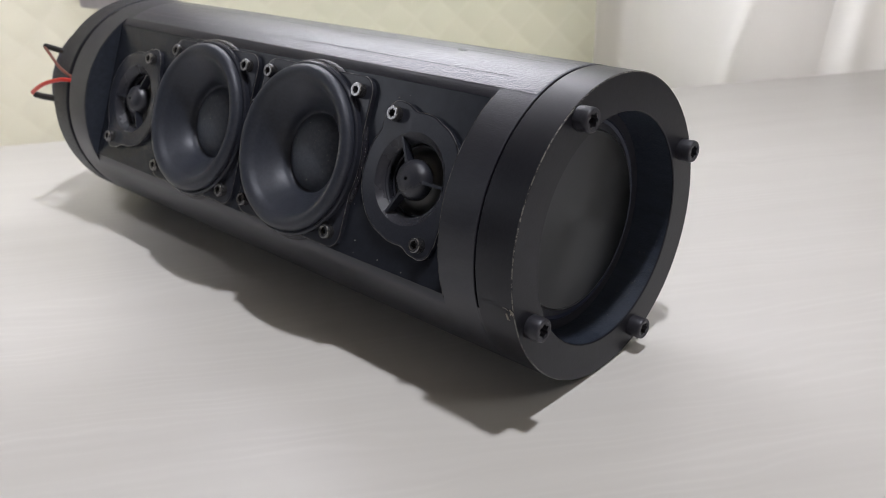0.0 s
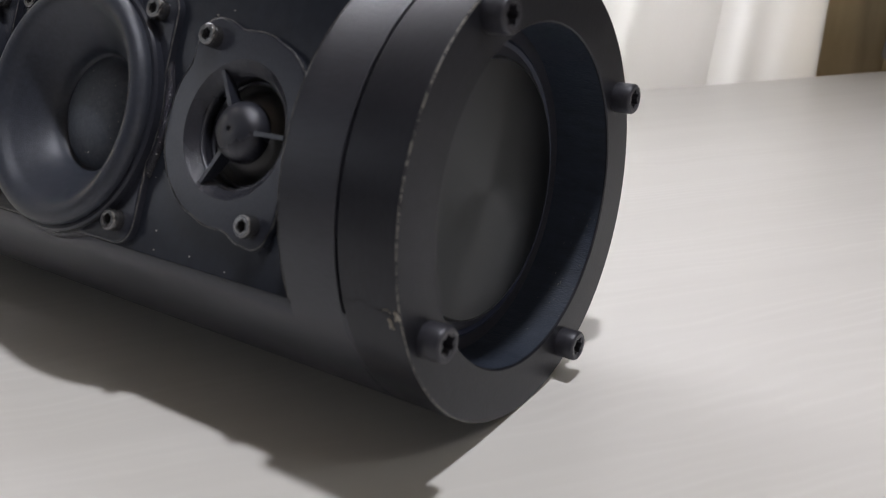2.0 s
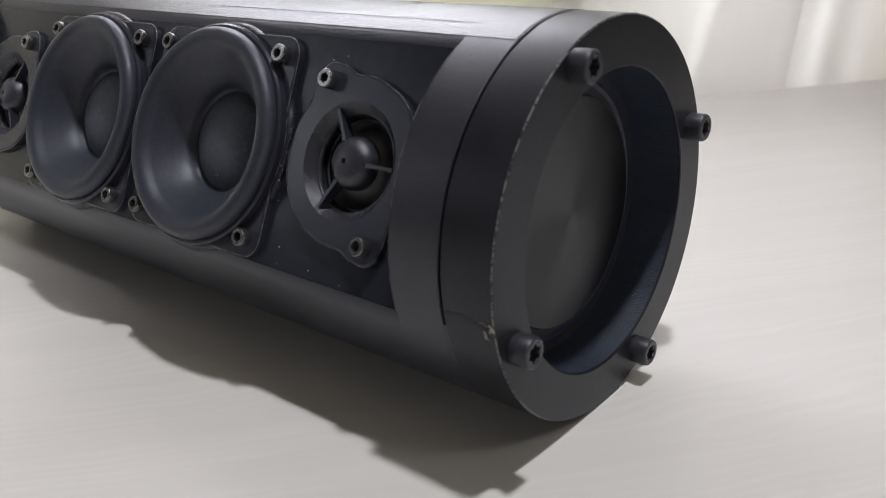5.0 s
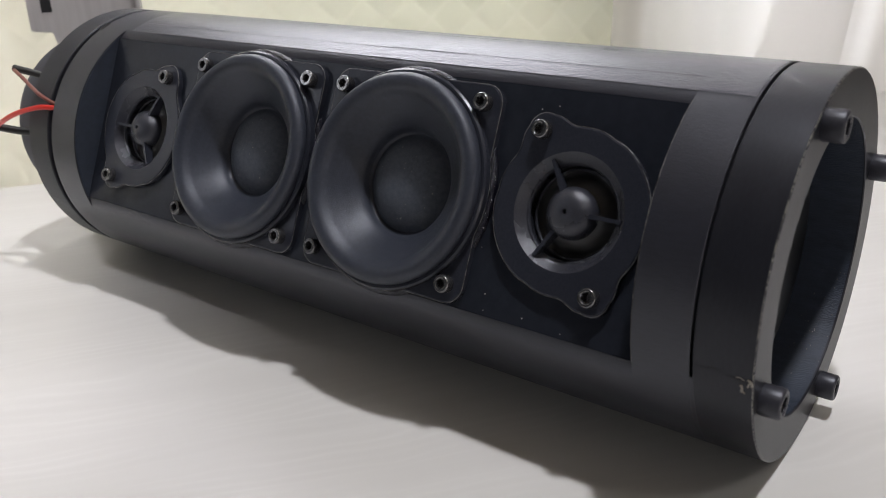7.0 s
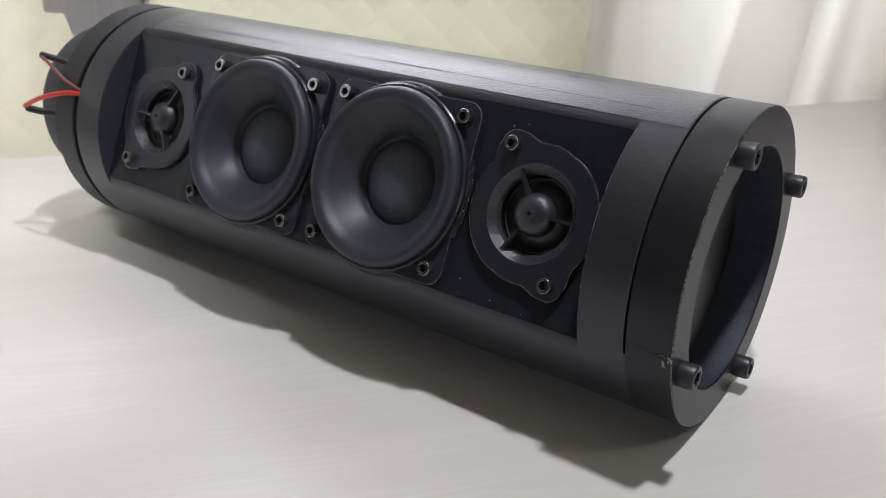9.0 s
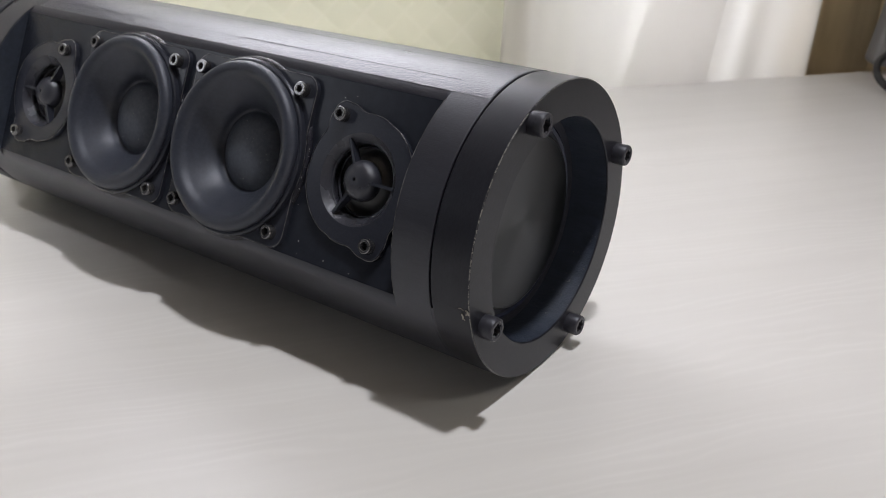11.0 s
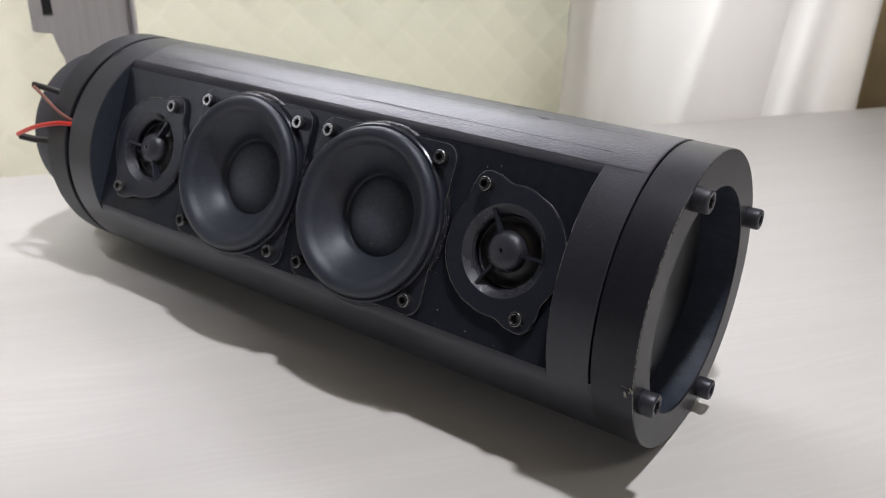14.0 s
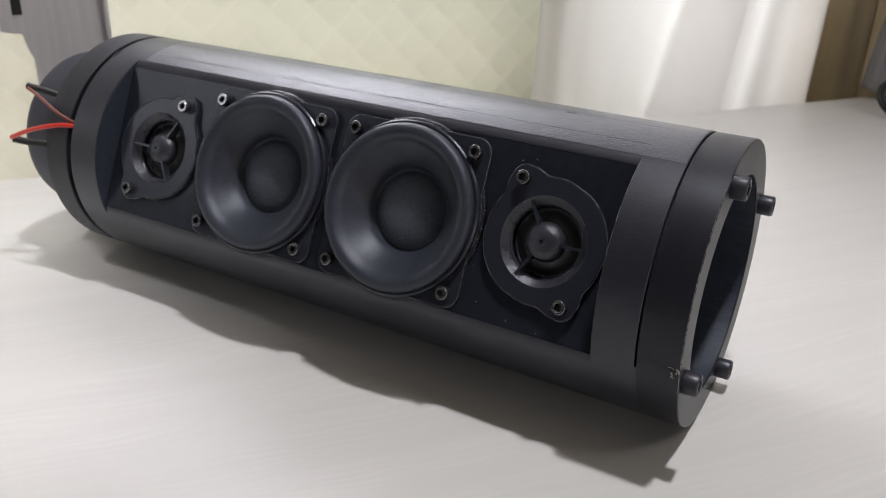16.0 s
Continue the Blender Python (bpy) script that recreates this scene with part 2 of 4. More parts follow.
# light falling off upwards, painted in: greener towards the top, yellower below
top_shade = maths(QUILT_MAT, "MULTIPLY", ramp(QUILT_MAT, maths(QUILT_MAT, "ADD", maths(QUILT_MAT, "MULTIPLY", sep.outputs[2], 3.6), maths(QUILT_MAT, "MULTIPLY", noise_tex(QUILT_MAT, 14.0, 3.0), 0.5)), [(0.38, grey(0.0)), (0.80, grey(1.0))]), ramp(QUILT_MAT, sep.outputs[0], [(0.06, grey(0.0)), (0.28, grey(0.9))]))
link(QUILT_MAT, mix(QUILT_MAT, top_shade, bsdf(QUILT_MAT).inputs["Base Color"].links[0].from_socket, (0.535, 0.605, 0.50)), bsdf(QUILT_MAT).inputs["Base Color"])
# pale stitching thread along the diamonds
lines = []
for sign in (1, -1):
    d = maths(QUILT_MAT, "PINGPONG", maths(QUILT_MAT, "ADD", maths(QUILT_MAT, "MULTIPLY", sep.outputs[0], 1.0), maths(QUILT_MAT, "MULTIPLY", sep.outputs[2], sign)), 0.017)
    lines.append(maths(QUILT_MAT, "MAXIMUM", maths(QUILT_MAT, "SUBTRACT", 1.0, maths(QUILT_MAT, "DIVIDE", d, 0.0032)), 0.0))
thread = maths(QUILT_MAT, "MULTIPLY", maths(QUILT_MAT, "MAXIMUM", *lines), 0.14)
link(QUILT_MAT, mix(QUILT_MAT, thread, bsdf(QUILT_MAT).inputs["Base Color"].links[0].from_socket, (0.88, 0.86, 0.80)), bsdf(QUILT_MAT).inputs["Base Color"])
bump(QUILT_MAT, noise_tex(QUILT_MAT, 900.0, 5.0), 0.3, 0.0006)

CURTAIN_MAT = material("white_curtain_cloth", (0.80, 0.78, 0.76), 0.85, 0.0, 0.2)
link(CURTAIN_MAT, ramp(CURTAIN_MAT, noise_tex(CURTAIN_MAT, 30.0, 5.0, 0.6, (3, 1, 0.3)), [(0.3, (0.84, 0.82, 0.80)), (0.7, (0.89, 0.875, 0.86))]), bsdf(CURTAIN_MAT).inputs["Base Color"])
bump(CURTAIN_MAT, noise_tex(CURTAIN_MAT, 1500.0, 3.0), 0.2, 0.0004)
def sheer(m, share, colour):
    """Cloth that lets part of the light through."""
    t, x = node(m, "ShaderNodeBsdfTranslucent"), node(m, "ShaderNodeMixShader")
    t.inputs["Color"].default_value = (*colour, 1)
    x.inputs[0].default_value = share
    link(m, bsdf(m).outputs[0], x.inputs[1])
    link(m, t.outputs[0], x.inputs[2])
    link(m, x.outputs[0], m.node_tree.nodes["Material Output"].inputs["Surface"])


sheer(CURTAIN_MAT, 0.84, (0.955, 0.95, 0.945))
sheer(QUILT_MAT, 0.32, (0.83, 0.82, 0.75))
BROWN_MAT = material("olive_brown_curtain_cloth", (0.27, 0.22, 0.13), 0.85, 0.0, 0.2)
link(BROWN_MAT, ramp(BROWN_MAT, noise_tex(BROWN_MAT, 40.0, 5.0, 0.6, (3, 1, 0.3)), [(0.3, (0.64, 0.54, 0.36)), (0.7, (0.76, 0.66, 0.46))]), bsdf(BROWN_MAT).inputs["Base Color"])
ALU = material("satin_grey_metal", (0.55, 0.54, 0.55), 0.45, 0.15)
link(ALU, ramp(ALU, noise_tex(ALU, 60.0, 5.0, 0.6, (4, 1, 0.2)), [(0.3, (0.53, 0.515, 0.53)), (0.7, (0.62, 0.605, 0.62))]), bsdf(ALU).inputs["Base Color"])
WHITE_PLASTIC = material("white_plastic", (0.75, 0.75, 0.74), 0.4)
GREY_PLASTIC = material("grey_plastic", (0.24, 0.24, 0.25), 0.45)
# real wear on cut-out and bore; painted highlights on the drivers' edges
WEAR_AND_GLINT = material("worn_and_glint_edge", (0.05, 0.05, 0.05), 0.34)
link(WEAR_AND_GLINT, ramp(WEAR_AND_GLINT, noise_tex(WEAR_AND_GLINT, 260.0, 5.0, 0.7), [(0.42, grey(0.012)), (0.64, grey(0.20))]), bsdf(WEAR_AND_GLINT).inputs["Base Color"])
CABLE_MAT = material("black_cable_rubber", (0.012, 0.012, 0.013), 0.5)


# ---- mesh helpers ----
def finish(bm, smooth=40.0):
    bmesh.ops.remove_doubles(bm, verts=bm.verts, dist=1e-6)
    bmesh.ops.recalc_face_normals(bm, faces=bm.faces)
    for f in bm.faces:
        f.smooth = True
    for e in bm.edges:
        if len(e.link_faces) == 2 and e.calc_face_angle(0.0) > radians(smooth):
            e.smooth = False
    return bm


def to_mesh(name, bm, mat, smooth=40.0):
    finish(bm, smooth)
    me = bpy.data.meshes.new(name)
    bm.to_mesh(me)
    bm.free()
    me.materials.append(mat)
    return me


def part(name, bm, mat, parent, label="", m=None, smooth=40.0):
    me = bm if isinstance(bm, bpy.types.Mesh) else to_mesh(name, bm, mat, smooth)
    ob = new(name, me)
    ob.parent = parent
    if m is not None:
        ob.matrix_local = m
    if label:
        tagged(ob, label)
    return ob


def thing(name, m, label, category, group="", kind=""):
    ob = new(name)
    ob.matrix_world = m
    ob.empty_display_size = 0.02
    return tagged(ob, label, category, group, kind)


def solid(name, bm, mat, label, category, m=None, kind="", smooth=40.0):
    ob = new(name, to_mesh(name, bm, mat, smooth))
    if m is not None:
        ob.matrix_world = m
    return tagged(ob, label, category, kind=kind)


def ring_of(bm, r, x, n, a0=0.0, a1=360.0, axis="X"):
    """Points of a circle about the axis; the angle runs from the front (-y) up."""
    full = abs(a1 - a0) >= 359.999
    count = n if full else n + 1
    out = []
    for i in range(count):
        a = radians(a0 + (a1 - a0) * i / n)
        if axis == "X":
            out.append(bm.verts.new((x, -r * math.cos(a), r * math.sin(a))))
        else:
            out.append(bm.verts.new((r * math.cos(a), -x, r * math.sin(a))))
    return out, full


def lathe(profile, n=128, a0=0.0, a1=360.0, axis="X", closed=False, bm=None):
    """Turns a profile of (radius, distance along the axis) round the axis. For axis N the distance runs out of the baffle."""
    bm = bm or bmesh.new()
    rows = []
    for r, x in profile:
        if r < 1e-7:
            rows.append(([bm.verts.new((x, 0, 0) if axis == "X" else (0, -x, 0))], True))
        else:
            rows.append(ring_of(bm, r, x, n, a0, a1, axis))
    pairs = list(zip(rows, rows[1:])) + ([(rows[-1], rows[0])] if closed else [])
    for (p, full), (q, fq) in pairs:
        for i in range(n):
            j = (i + 1) % len(p) if len(p) > 1 else 0
            k = (i + 1) % len(q) if len(q) > 1 else 0
            c = [p[i % len(p)], p[j], q[k], q[i % len(q)]]
            u = []
            for v in c:
                if v not in u:
                    u.append(v)
            if len(u) >= 3:
                bm.faces.new(u)
    return bm


def box(bm, lo, hi, bevel=0.0, segments=2):
    made = bmesh.ops.create_cube(bm, size=1.0)
    vs = made["verts"]
    for v in vs:
        v.co = Vector([lo[i] + (v.co[i] + 0.5) * (hi[i] - lo[i]) for i in range(3)])
    if bevel:
        es = {e for v in vs for e in v.link_edges}
        bmesh.ops.bevel(bm, geom=list(es), offset=bevel, segments=segments, profile=0.6, affect="EDGES")
    return bm


def polar_plate(radius, hole, d0, d1, bevel=0.0005, n=180):
    """A plate about N with the outline radius(angle) and a round hole."""
    bm = bmesh.new()
    rows = []
    for shrink, d, inner in ((0, d0, 0), (0, d1 - bevel, 0), (bevel * 0.4, d1 - bevel * 0.3, 0), (bevel, d1, 0), (0, d1, 1), (0, d0, 1)):
        row = []
        for i in range(n):
            a = 2 * math.pi * i / n
            r = hole if inner else radius(a) - shrink
            row.append(bm.verts.new((r * math.cos(a), -d, r * math.sin(a))))
        rows.append(row)
    for p, q in zip(rows, rows[1:] + rows[:1]):
        for i in range(n):
            bm.faces.new((p[i], p[(i + 1) % n], q[(i + 1) % n], q[i]))
    return bm


def edge_line(radius, d, r=0.00014, n=200):
    """A thin pale line, painting an edge's gloss, along the outline radius(angle) at the distance d."""
    pts = []
    for i in range(n + 1):
        a = 2 * math.pi * i / n
        pts.append(((radius(a) - r) * math.cos(a), -d, (radius(a) - r) * math.sin(a)))
    return tube_along(bmesh.new(), pts, r, 5, False)


def tube_along(bm, points, r, n=10, close=True):
    pts = [Vector(p) for p in points]
    rows = []
    for i, p in enumerate(pts):
        t = (pts[min(i + 1, len(pts) - 1)] - pts[max(i - 1, 0)]).normalized()
        s = t.cross(Vector((0.13, 0.21, 0.97))).normalized()
        w = t.cross(s)
        rows.append([bm.verts.new(p + r * (math.cos(2 * math.pi * k / n) * s + math.sin(2 * math.pi * k / n) * w)) for k in range(n)])
    for p, q in zip(rows, rows[1:]):
        for i in range(n):
            bm.faces.new((p[i], p[(i + 1) % n], q[(i + 1) % n], q[i]))
    if close:
        bm.faces.new(rows[0][::-1])
        bm.faces.new(rows[-1])
    return bm


def spline(points, steps=8):
    """A smooth line through the points."""
    pts = [Vector(p) for p in points]
    out = []
    for i in range(len(pts) - 1):
        a, b, c, d = pts[max(i - 1, 0)], pts[i], pts[i + 1], pts[min(i + 2, len(pts) - 1)]
        for k in range(steps):
            t = k / steps
            out.append(0.5 * (2 * b + (c - a) * t + (2 * a - 5 * b + 4 * c - d) * t * t + (3 * b - a - 3 * c + d) * t ** 3))
    return out + [pts[-1]]


# ---- the room ----
def room():
    fl = -0.74
    u0, u1 = -1.2, 2.0

    def slab(name, lo, hi, mat, label, cat):
        solid(name, box(bmesh.new(), lo, hi), mat, label, cat, ROOM, "structure")

    def pierced(name, y0, openings, mat, label):
        """A wall 0.1 m thick, built round its openings in upright strips."""
        wall = thing(name, ROOM, label, "wall", kind="structure")
        cuts = sorted({u0, u1, *[o[0] for o in openings], *[o[1] for o in openings]})
        for a, b in zip(cuts, cuts[1:]):
            holes = sorted((o[2], o[3]) for o in openings if o[0] <= a and b <= o[1])
            z = fl
            for h0, h1 in holes + [(CEILING, CEILING)]:
                if h0 - z > 1e-4:
                    part("wall_panel", box(bmesh.new(), (a, y0, z), (b, y0 + 0.1, h0)), mat, wall)
                z = h1

    def frame_of(name, opening, y0, label):
        w0, w1, z0, z1 = opening
        win = thing(name, ROOM, label, "window", kind="structure")
        e = 0.02
        for lo, hi in (((w0, y0 + 0.03, z0), (w1, y0 + 0.07, z0 + e)), ((w0, y0 + 0.03, z1 - e), (w1, y0 + 0.07, z1)), ((w0, y0 + 0.03, z0 + e), (w0 + e, y0 + 0.07, z1 - e)), ((w1 - e, y0 + 0.03, z0 + e), (w1, y0 + 0.07, z1 - e))):
            part("opening_frame", box(bmesh.new(), lo, hi, 0.003), WHITE_PLASTIC, win)

    back, n1 = BACK_N, FRONT_N
    pierced("wall_back", -back, (WINDOW, CURTAINED, SCREENED), WALL_MAT, "white painted wall behind the table, with window openings")
    pierced("wall_front", -n1 - 0.1, (FRONT_FILL,), DIM_WALL, "unseen dark blue-grey wall across the room, with an added fill opening")
    frame_of("window_1", WINDOW, -back, "white window frame above the quilted cover")
    frame_of("window_2", CURTAINED, -back, "white window frame behind the curtains")
    frame_of("window_4", SCREENED, -back, "white window frame behind the quilted cover")
    frame_of("front_fill_frame", FRONT_FILL, -n1 - 0.1, "white frame round the added fill opening across the room")
    side = thing("wall_left", ROOM, "unseen dark blue-grey side wall with an added fill opening", "wall", kind="structure")
    n0, nn, z0, z1 = SIDE_FILL
    ya, yb = -n1 - 0.1, -back + 0.1
    for lo, hi in (((ya, fl), (yb, z0)), ((ya, z1), (yb, CEILING)), ((ya, z0), (-nn, z1)), ((-n0, z0), (yb, z1))):
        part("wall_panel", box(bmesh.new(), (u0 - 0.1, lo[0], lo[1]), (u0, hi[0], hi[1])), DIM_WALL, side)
    win = thing("side_fill_frame", ROOM, "white frame round the added fill opening in the side wall", "window", kind="structure")
    e = 0.02
    for lo, hi in (((-nn, z0), (-n0, z0 + e)), ((-nn, z1 - e), (-n0, z1)), ((-nn, z0 + e), (-nn + e, z1 - e)), ((-n0 - e, z0 + e), (-n0, z1 - e))):
        part("opening_frame", box(bmesh.new(), (u0 - 0.07, lo[0], lo[1]), (u0 - 0.03, hi[0], hi[1]), 0.003), WHITE_PLASTIC, win)
    slab("wall_right", (u1, -n1 - 0.1, fl), (u1 + 0.1, -back + 0.1, CEILING), DIM_WALL, "unseen dark blue-grey side wall", "wall")
    slab("floor", (u0 - 0.1, -n1 - 0.1, fl - 0.1), (u1 + 0.1, -back + 0.1, fl), FLOOR_MAT, "brown wooden floor", "floor")
    slab("ceiling", (u0 - 0.1, -n1 - 0.1, CEILING), (u1 + 0.1, -back + 0.1, CEILING + 0.1), CEILING_MAT, "unseen cream ceiling, tinted to warm the bounced light", "ceiling")


room()


def table():
    t = thing("table", ROOM @ pose(0, 0, 0), "white table with a pale ash-grain top against the wall", "table")
    part("tabletop", box(bmesh.new(), (-0.55, -0.78, -0.028), (1.35, 0.0, 0.0), 0.002), TABLE_MAT, t)
    leg = None
    for u in (-0.5, 1.27):
        for n in (-0.74, -0.05):
            me = leg.data if leg else box(bmesh.new(), (-0.025, -0.025, -0.74), (0.025, 0.025, -0.0285), 0.003)
            leg = part("leg", me, WHITE_PLASTIC, t, m=pose(u, n, 0))
    return t


table()


def quilt_panel(u0, u1, parent):
    """Padded cloth stitched in diamonds."""
    z0, z1, step, p = -0.25, 0.29, 0.0030, 0.034
    nu, nz = round((u1 - u0) / step), round((z1 - z0) / step)
    verts, faces = [], []
    for i in range(nu + 1):
        for j in range(nz + 1):
            u, z = u0 + (u1 - u0) * i / nu, z0 + j * step
            puff = abs(math.sin(math.pi * (u + z) / p) * math.sin(math.pi * (u - z) / p)) ** 0.55
            w = noise.noise(Vector((u * 9, z * 9, 0.3))) * 0.003 + noise.noise(Vector((u * 45, z * 45, 2.3))) * 0.0008
            verts.append((u, -(0.0016 * puff + w), z))
    for i in range(nu):
        for j in range(nz):
            k = i * (nz + 1) + j
            faces.append((k, k + nz + 1, k + nz + 2, k + 1))
    me = bpy.data.meshes.new("panel")
    me.from_pydata(verts, [], faces)
    me.shade_smooth()
    me.materials.append(QUILT_MAT)
    ob = part("panel", me, QUILT_MAT, parent, "cream quilted panel" if u0 < 0 else "pale green quilted panel")
    sol = ob.modifiers.new("thick", "SOLIDIFY")
    sol.thickness, sol.offset = 0.012, 1.0


cover = thing("quilted_cover", ROOM @ pose(0, 0.10, 0), "pale green and cream quilted cloth cover stitched in diamonds", "quilt")
quilt_panel(-0.85, 0.0755, cover)
quilt_panel(0.0765, 0.471, cover)
part("seam", tube_along(bmesh.new(), [(0.076, -0.002 + 0.003 * noise.noise(Vector((0.7, z * 9, 0.3))), z) for z in [-0.25 + 0.02 * i for i in range(27)]], 0.0022, 8), QUILT_MAT, cover, "stitched seam between the panels")


def curtain(name, u0, u1, depth, mat, label, group, n0, z0=0.0015):
    """A hanging cloth; depth(u, z) gives how far each fold stands out."""
    bm = bmesh.new()
    nu, nz, z1 = 150, 40, 0.75
    grid = []
    for i in range(nu + 1):
        row = []
        for j in range(nz + 1):
            z = z0 + (z1 - z0) * j / nz
            s = i / nu
            u = u0 + (u1 - u0) * s
            u += (s - 0.5) * 0.012 * (1 - z / z1)
            row.append(bm.verts.new((u, -(n0 + depth(u, z)), z)))
        grid.append(row)
    for i in range(nu):
        for j in range(nz):
            bm.faces.new((grid[i][j], grid[i + 1][j], grid[i + 1][j + 1], grid[i][j + 1]))
    me = bpy.data.meshes.new(name)
    for f in bm.faces:
        f.smooth = True
    bm.to_mesh(me)
    bm.free()
    me.materials.append(mat)
    ob = new(name, me)
    ob.matrix_world = ROOM
    sol = ob.modifiers.new("thick", "SOLIDIFY")
    sol.thickness, sol.offset = 0.001, 0.0
    return tagged(ob, label, "curtain", group)


def white_curtain(name, anchors, label):
    """A thin hanging panel; anchors(h, w) gives the line of its folds at a height, w a slow waviness."""
    bm = bmesh.new()
    rows, nz, z0, z1 = [], 44, -0.14, 0.75
    for j in range(nz + 1):
        z = z0 + (z1 - z0) * j / nz
        line = spline([(u, n, 0.0) for u, n in anchors(min(max(z, 0.0), 0.35), 0.002 * math.sin(9 * z))], 12)
        rows.append([bm.verts.new((p.x, -p.y, z)) for p in line])
    for p, q in zip(rows, rows[1:]):
        for i in range(len(p) - 1):
            bm.faces.new((p[i], p[i + 1], q[i + 1], q[i]))
    ob = new(name, to_mesh(name, bm, CURTAIN_MAT, 80))
    ob.matrix_world = ROOM
    sol = ob.modifiers.new("thick", "SOLIDIFY")
    sol.thickness, sol.offset = 0.0006, 0.0
    return tagged(ob, label, "curtain", "white curtain panels")


def folded_panel(h, w):
    e0, e1, e3 = 0.419 + 0.02 * h, 0.502 - 0.06 * h, 0.607 + 0.13 * h
    return [(e0 + 0.026, -0.0262), (e0 + 0.012, -0.0250), (e0, -0.0215 + w), (e0 + 0.008, -0.0175), (e0 + 0.021, -0.0145 + w), (e0 + 0.033, -0.0165), (e0 + 0.045, -0.0145 - w), (e1 - 0.018, -0.0165), (e1, -0.0138), (e1 + 0.020, -0.0158), (0.5 * (e1 + e3), -0.0140 - w), (e3 - 0.018, -0.0120 + w), (e3, -0.0140)]


def lapped_panel(h, w):
    e2, e3, e4 = 0.526 + 0.24 * h, 0.607 + 0.13 * h, 0.722 + 0.04 * h
    return [(e2, -0.0225), (e2 + 0.012, -0.0235), (e3 - 0.010, -0.0215), (e3 + 0.014, -0.0185 + w), (e3 + 0.034, -0.0238), (e3 + 0.054, -0.0215 - w), (e3 + 0.078, -0.0262), (e4, -0.0290)]


def brown_folds(u, z):
    return 0.014 * math.sin((u - 0.64) * 95) + 0.004 * math.sin(u * 230 + z * 3)


white_curtain("white_curtain", folded_panel, "white cloth curtain panel with a folded hem beside the quilted cover")
white_curtain("white_curtain", lapped_panel, "white cloth curtain panel lapping behind the other one")
curtain("brown_curtain", 0.700, 1.00, brown_folds, BROWN_MAT, "olive-brown cloth curtain hanging beside the white one", "", -0.052, -0.12)


def bracket():
    """A grey metal plate with a stepped edge and a slot, on a foot at the table's edge."""
    t = thing("metal_stand", ROOM @ pose(0, 0.07, 0), "grey metal stand plate with a dark slot behind the speaker", "stand")
    edge = [(0.056, -0.70), (0.1020, -0.70), (0.1020, 0.30), (0.0482, 0.30), (0.0482, 0.1265), (0.0366, 0.1260), (0.0358, 0.0808), (0.0485, 0.0793), (0.0515, 0.0655), (0.0535, 0.0635)]
    outline = edge
    bm = bmesh.new()
    lo = [bm.verts.new((x, 0.004, z)) for x, z in outline]
    hi = [bm.verts.new((x, -0.004, z)) for x, z in outline]
    n = len(outline)
    for i in range(n):
        bm.faces.new((lo[i], lo[(i + 1) % n], hi[(i + 1) % n], hi[i]))
    bm.faces.new(hi)
    bm.faces.new(lo[::-1])
    bmesh.ops.recalc_face_normals(bm, faces=bm.faces)
    bmesh.ops.bevel(bm, geom=list(bm.edges), offset=0.0008, segments=2, affect="EDGES")
    part("plate", bm, ALU, t)
    part("slot", box(bmesh.new(), (0.0446, -0.0046, 0.0922), (0.0508, -0.0041, 0.1156), 0.0), GAP_MAT, t, "dark rectangular slot")
    part("side_rail", box(bmesh.new(), (0.1021, -0.010, -0.70), (0.1052, 0.006, 0.30), 0.0012), ALU, t)
    part("foot", box(bmesh.new(), (0.0, -0.05, -0.74), (0.16, 0.03, -0.7005), 0.003), ALU, t)
    part("dark_bar", box(bmesh.new(), (0.0290, 0.002, 0.102), (0.0350, 0.012, 0.30), 0.002), CABLE_MAT, t, "dark grey upright bar")
    return t


bracket()


# ---- the speaker: x runs along the tube, -y out of the baffle, z up the baffle ----
TILT_UP = 24.0
FACE = 0.0427                      # the baffle's distance from the axis
SIDE = math.degrees(math.acos(FACE / RAD))
WIN0, WIN1 = -0.1605, 0.0868       # the cut-out's ends
END1, END0 = 0.1180, -0.1955       # outer faces of the end rings
GAP1, GAP0 = 0.1028, -0.1795       # the joints

speaker = thing("speaker", pose(0, 0, RAD, -TILT_UP, 0, 0), "black home-made cylindrical speaker with two woofers, lying on the table", "speaker")


def spin(deg):
    return Matrix.Rotation(radians(deg), 4, "X")


def tube():
    bm = bmesh.new()
    inner = RAD - 0.004
    # closed end lengths
    lathe([(0, WIN1), (RAD, WIN1), (RAD, GAP1 - 0.0007), (RAD - 0.00015, GAP1 - 0.0005), (0.030, GAP1 - 0.0005)], 180, bm=bm)
    lathe([(0, WIN0), (RAD, WIN0), (RAD, GAP0 + 0.0019), (RAD - 0.0006, GAP0 + 0.0013), (0.030, GAP0 + 0.0013)], 180, bm=bm)
    # the length between, open at the front
    shell = lathe([(RAD, WIN0), (RAD, WIN1), (inner, WIN1), (inner, WIN0)], 420, SIDE, 360 - SIDE, closed=True)
    for v in shell.verts:
        r, a = math.hypot(v.co.y, v.co.z), math.degrees(math.atan2(abs(v.co.z), -v.co.y)) - SIDE
        if r > RAD - 0.001 and a < 5.0:
            # sanded, rounded lip along the cut-out
            k = 1 - 0.0012 * (1 - a / 5.0) ** 2 / RAD
            v.co.y, v.co.z = v.co.y * k, v.co.z * k
    loose = bpy.data.meshes.new("shell")
    shell.to_mesh(loose)
    shell.free()
    bm.from_mesh(loose)
    bpy.data.meshes.remove(loose)
    return part("tube", bm, BLACK_TUBE, speaker, "black-painted tube with brushed streaks", smooth=30)


tube()


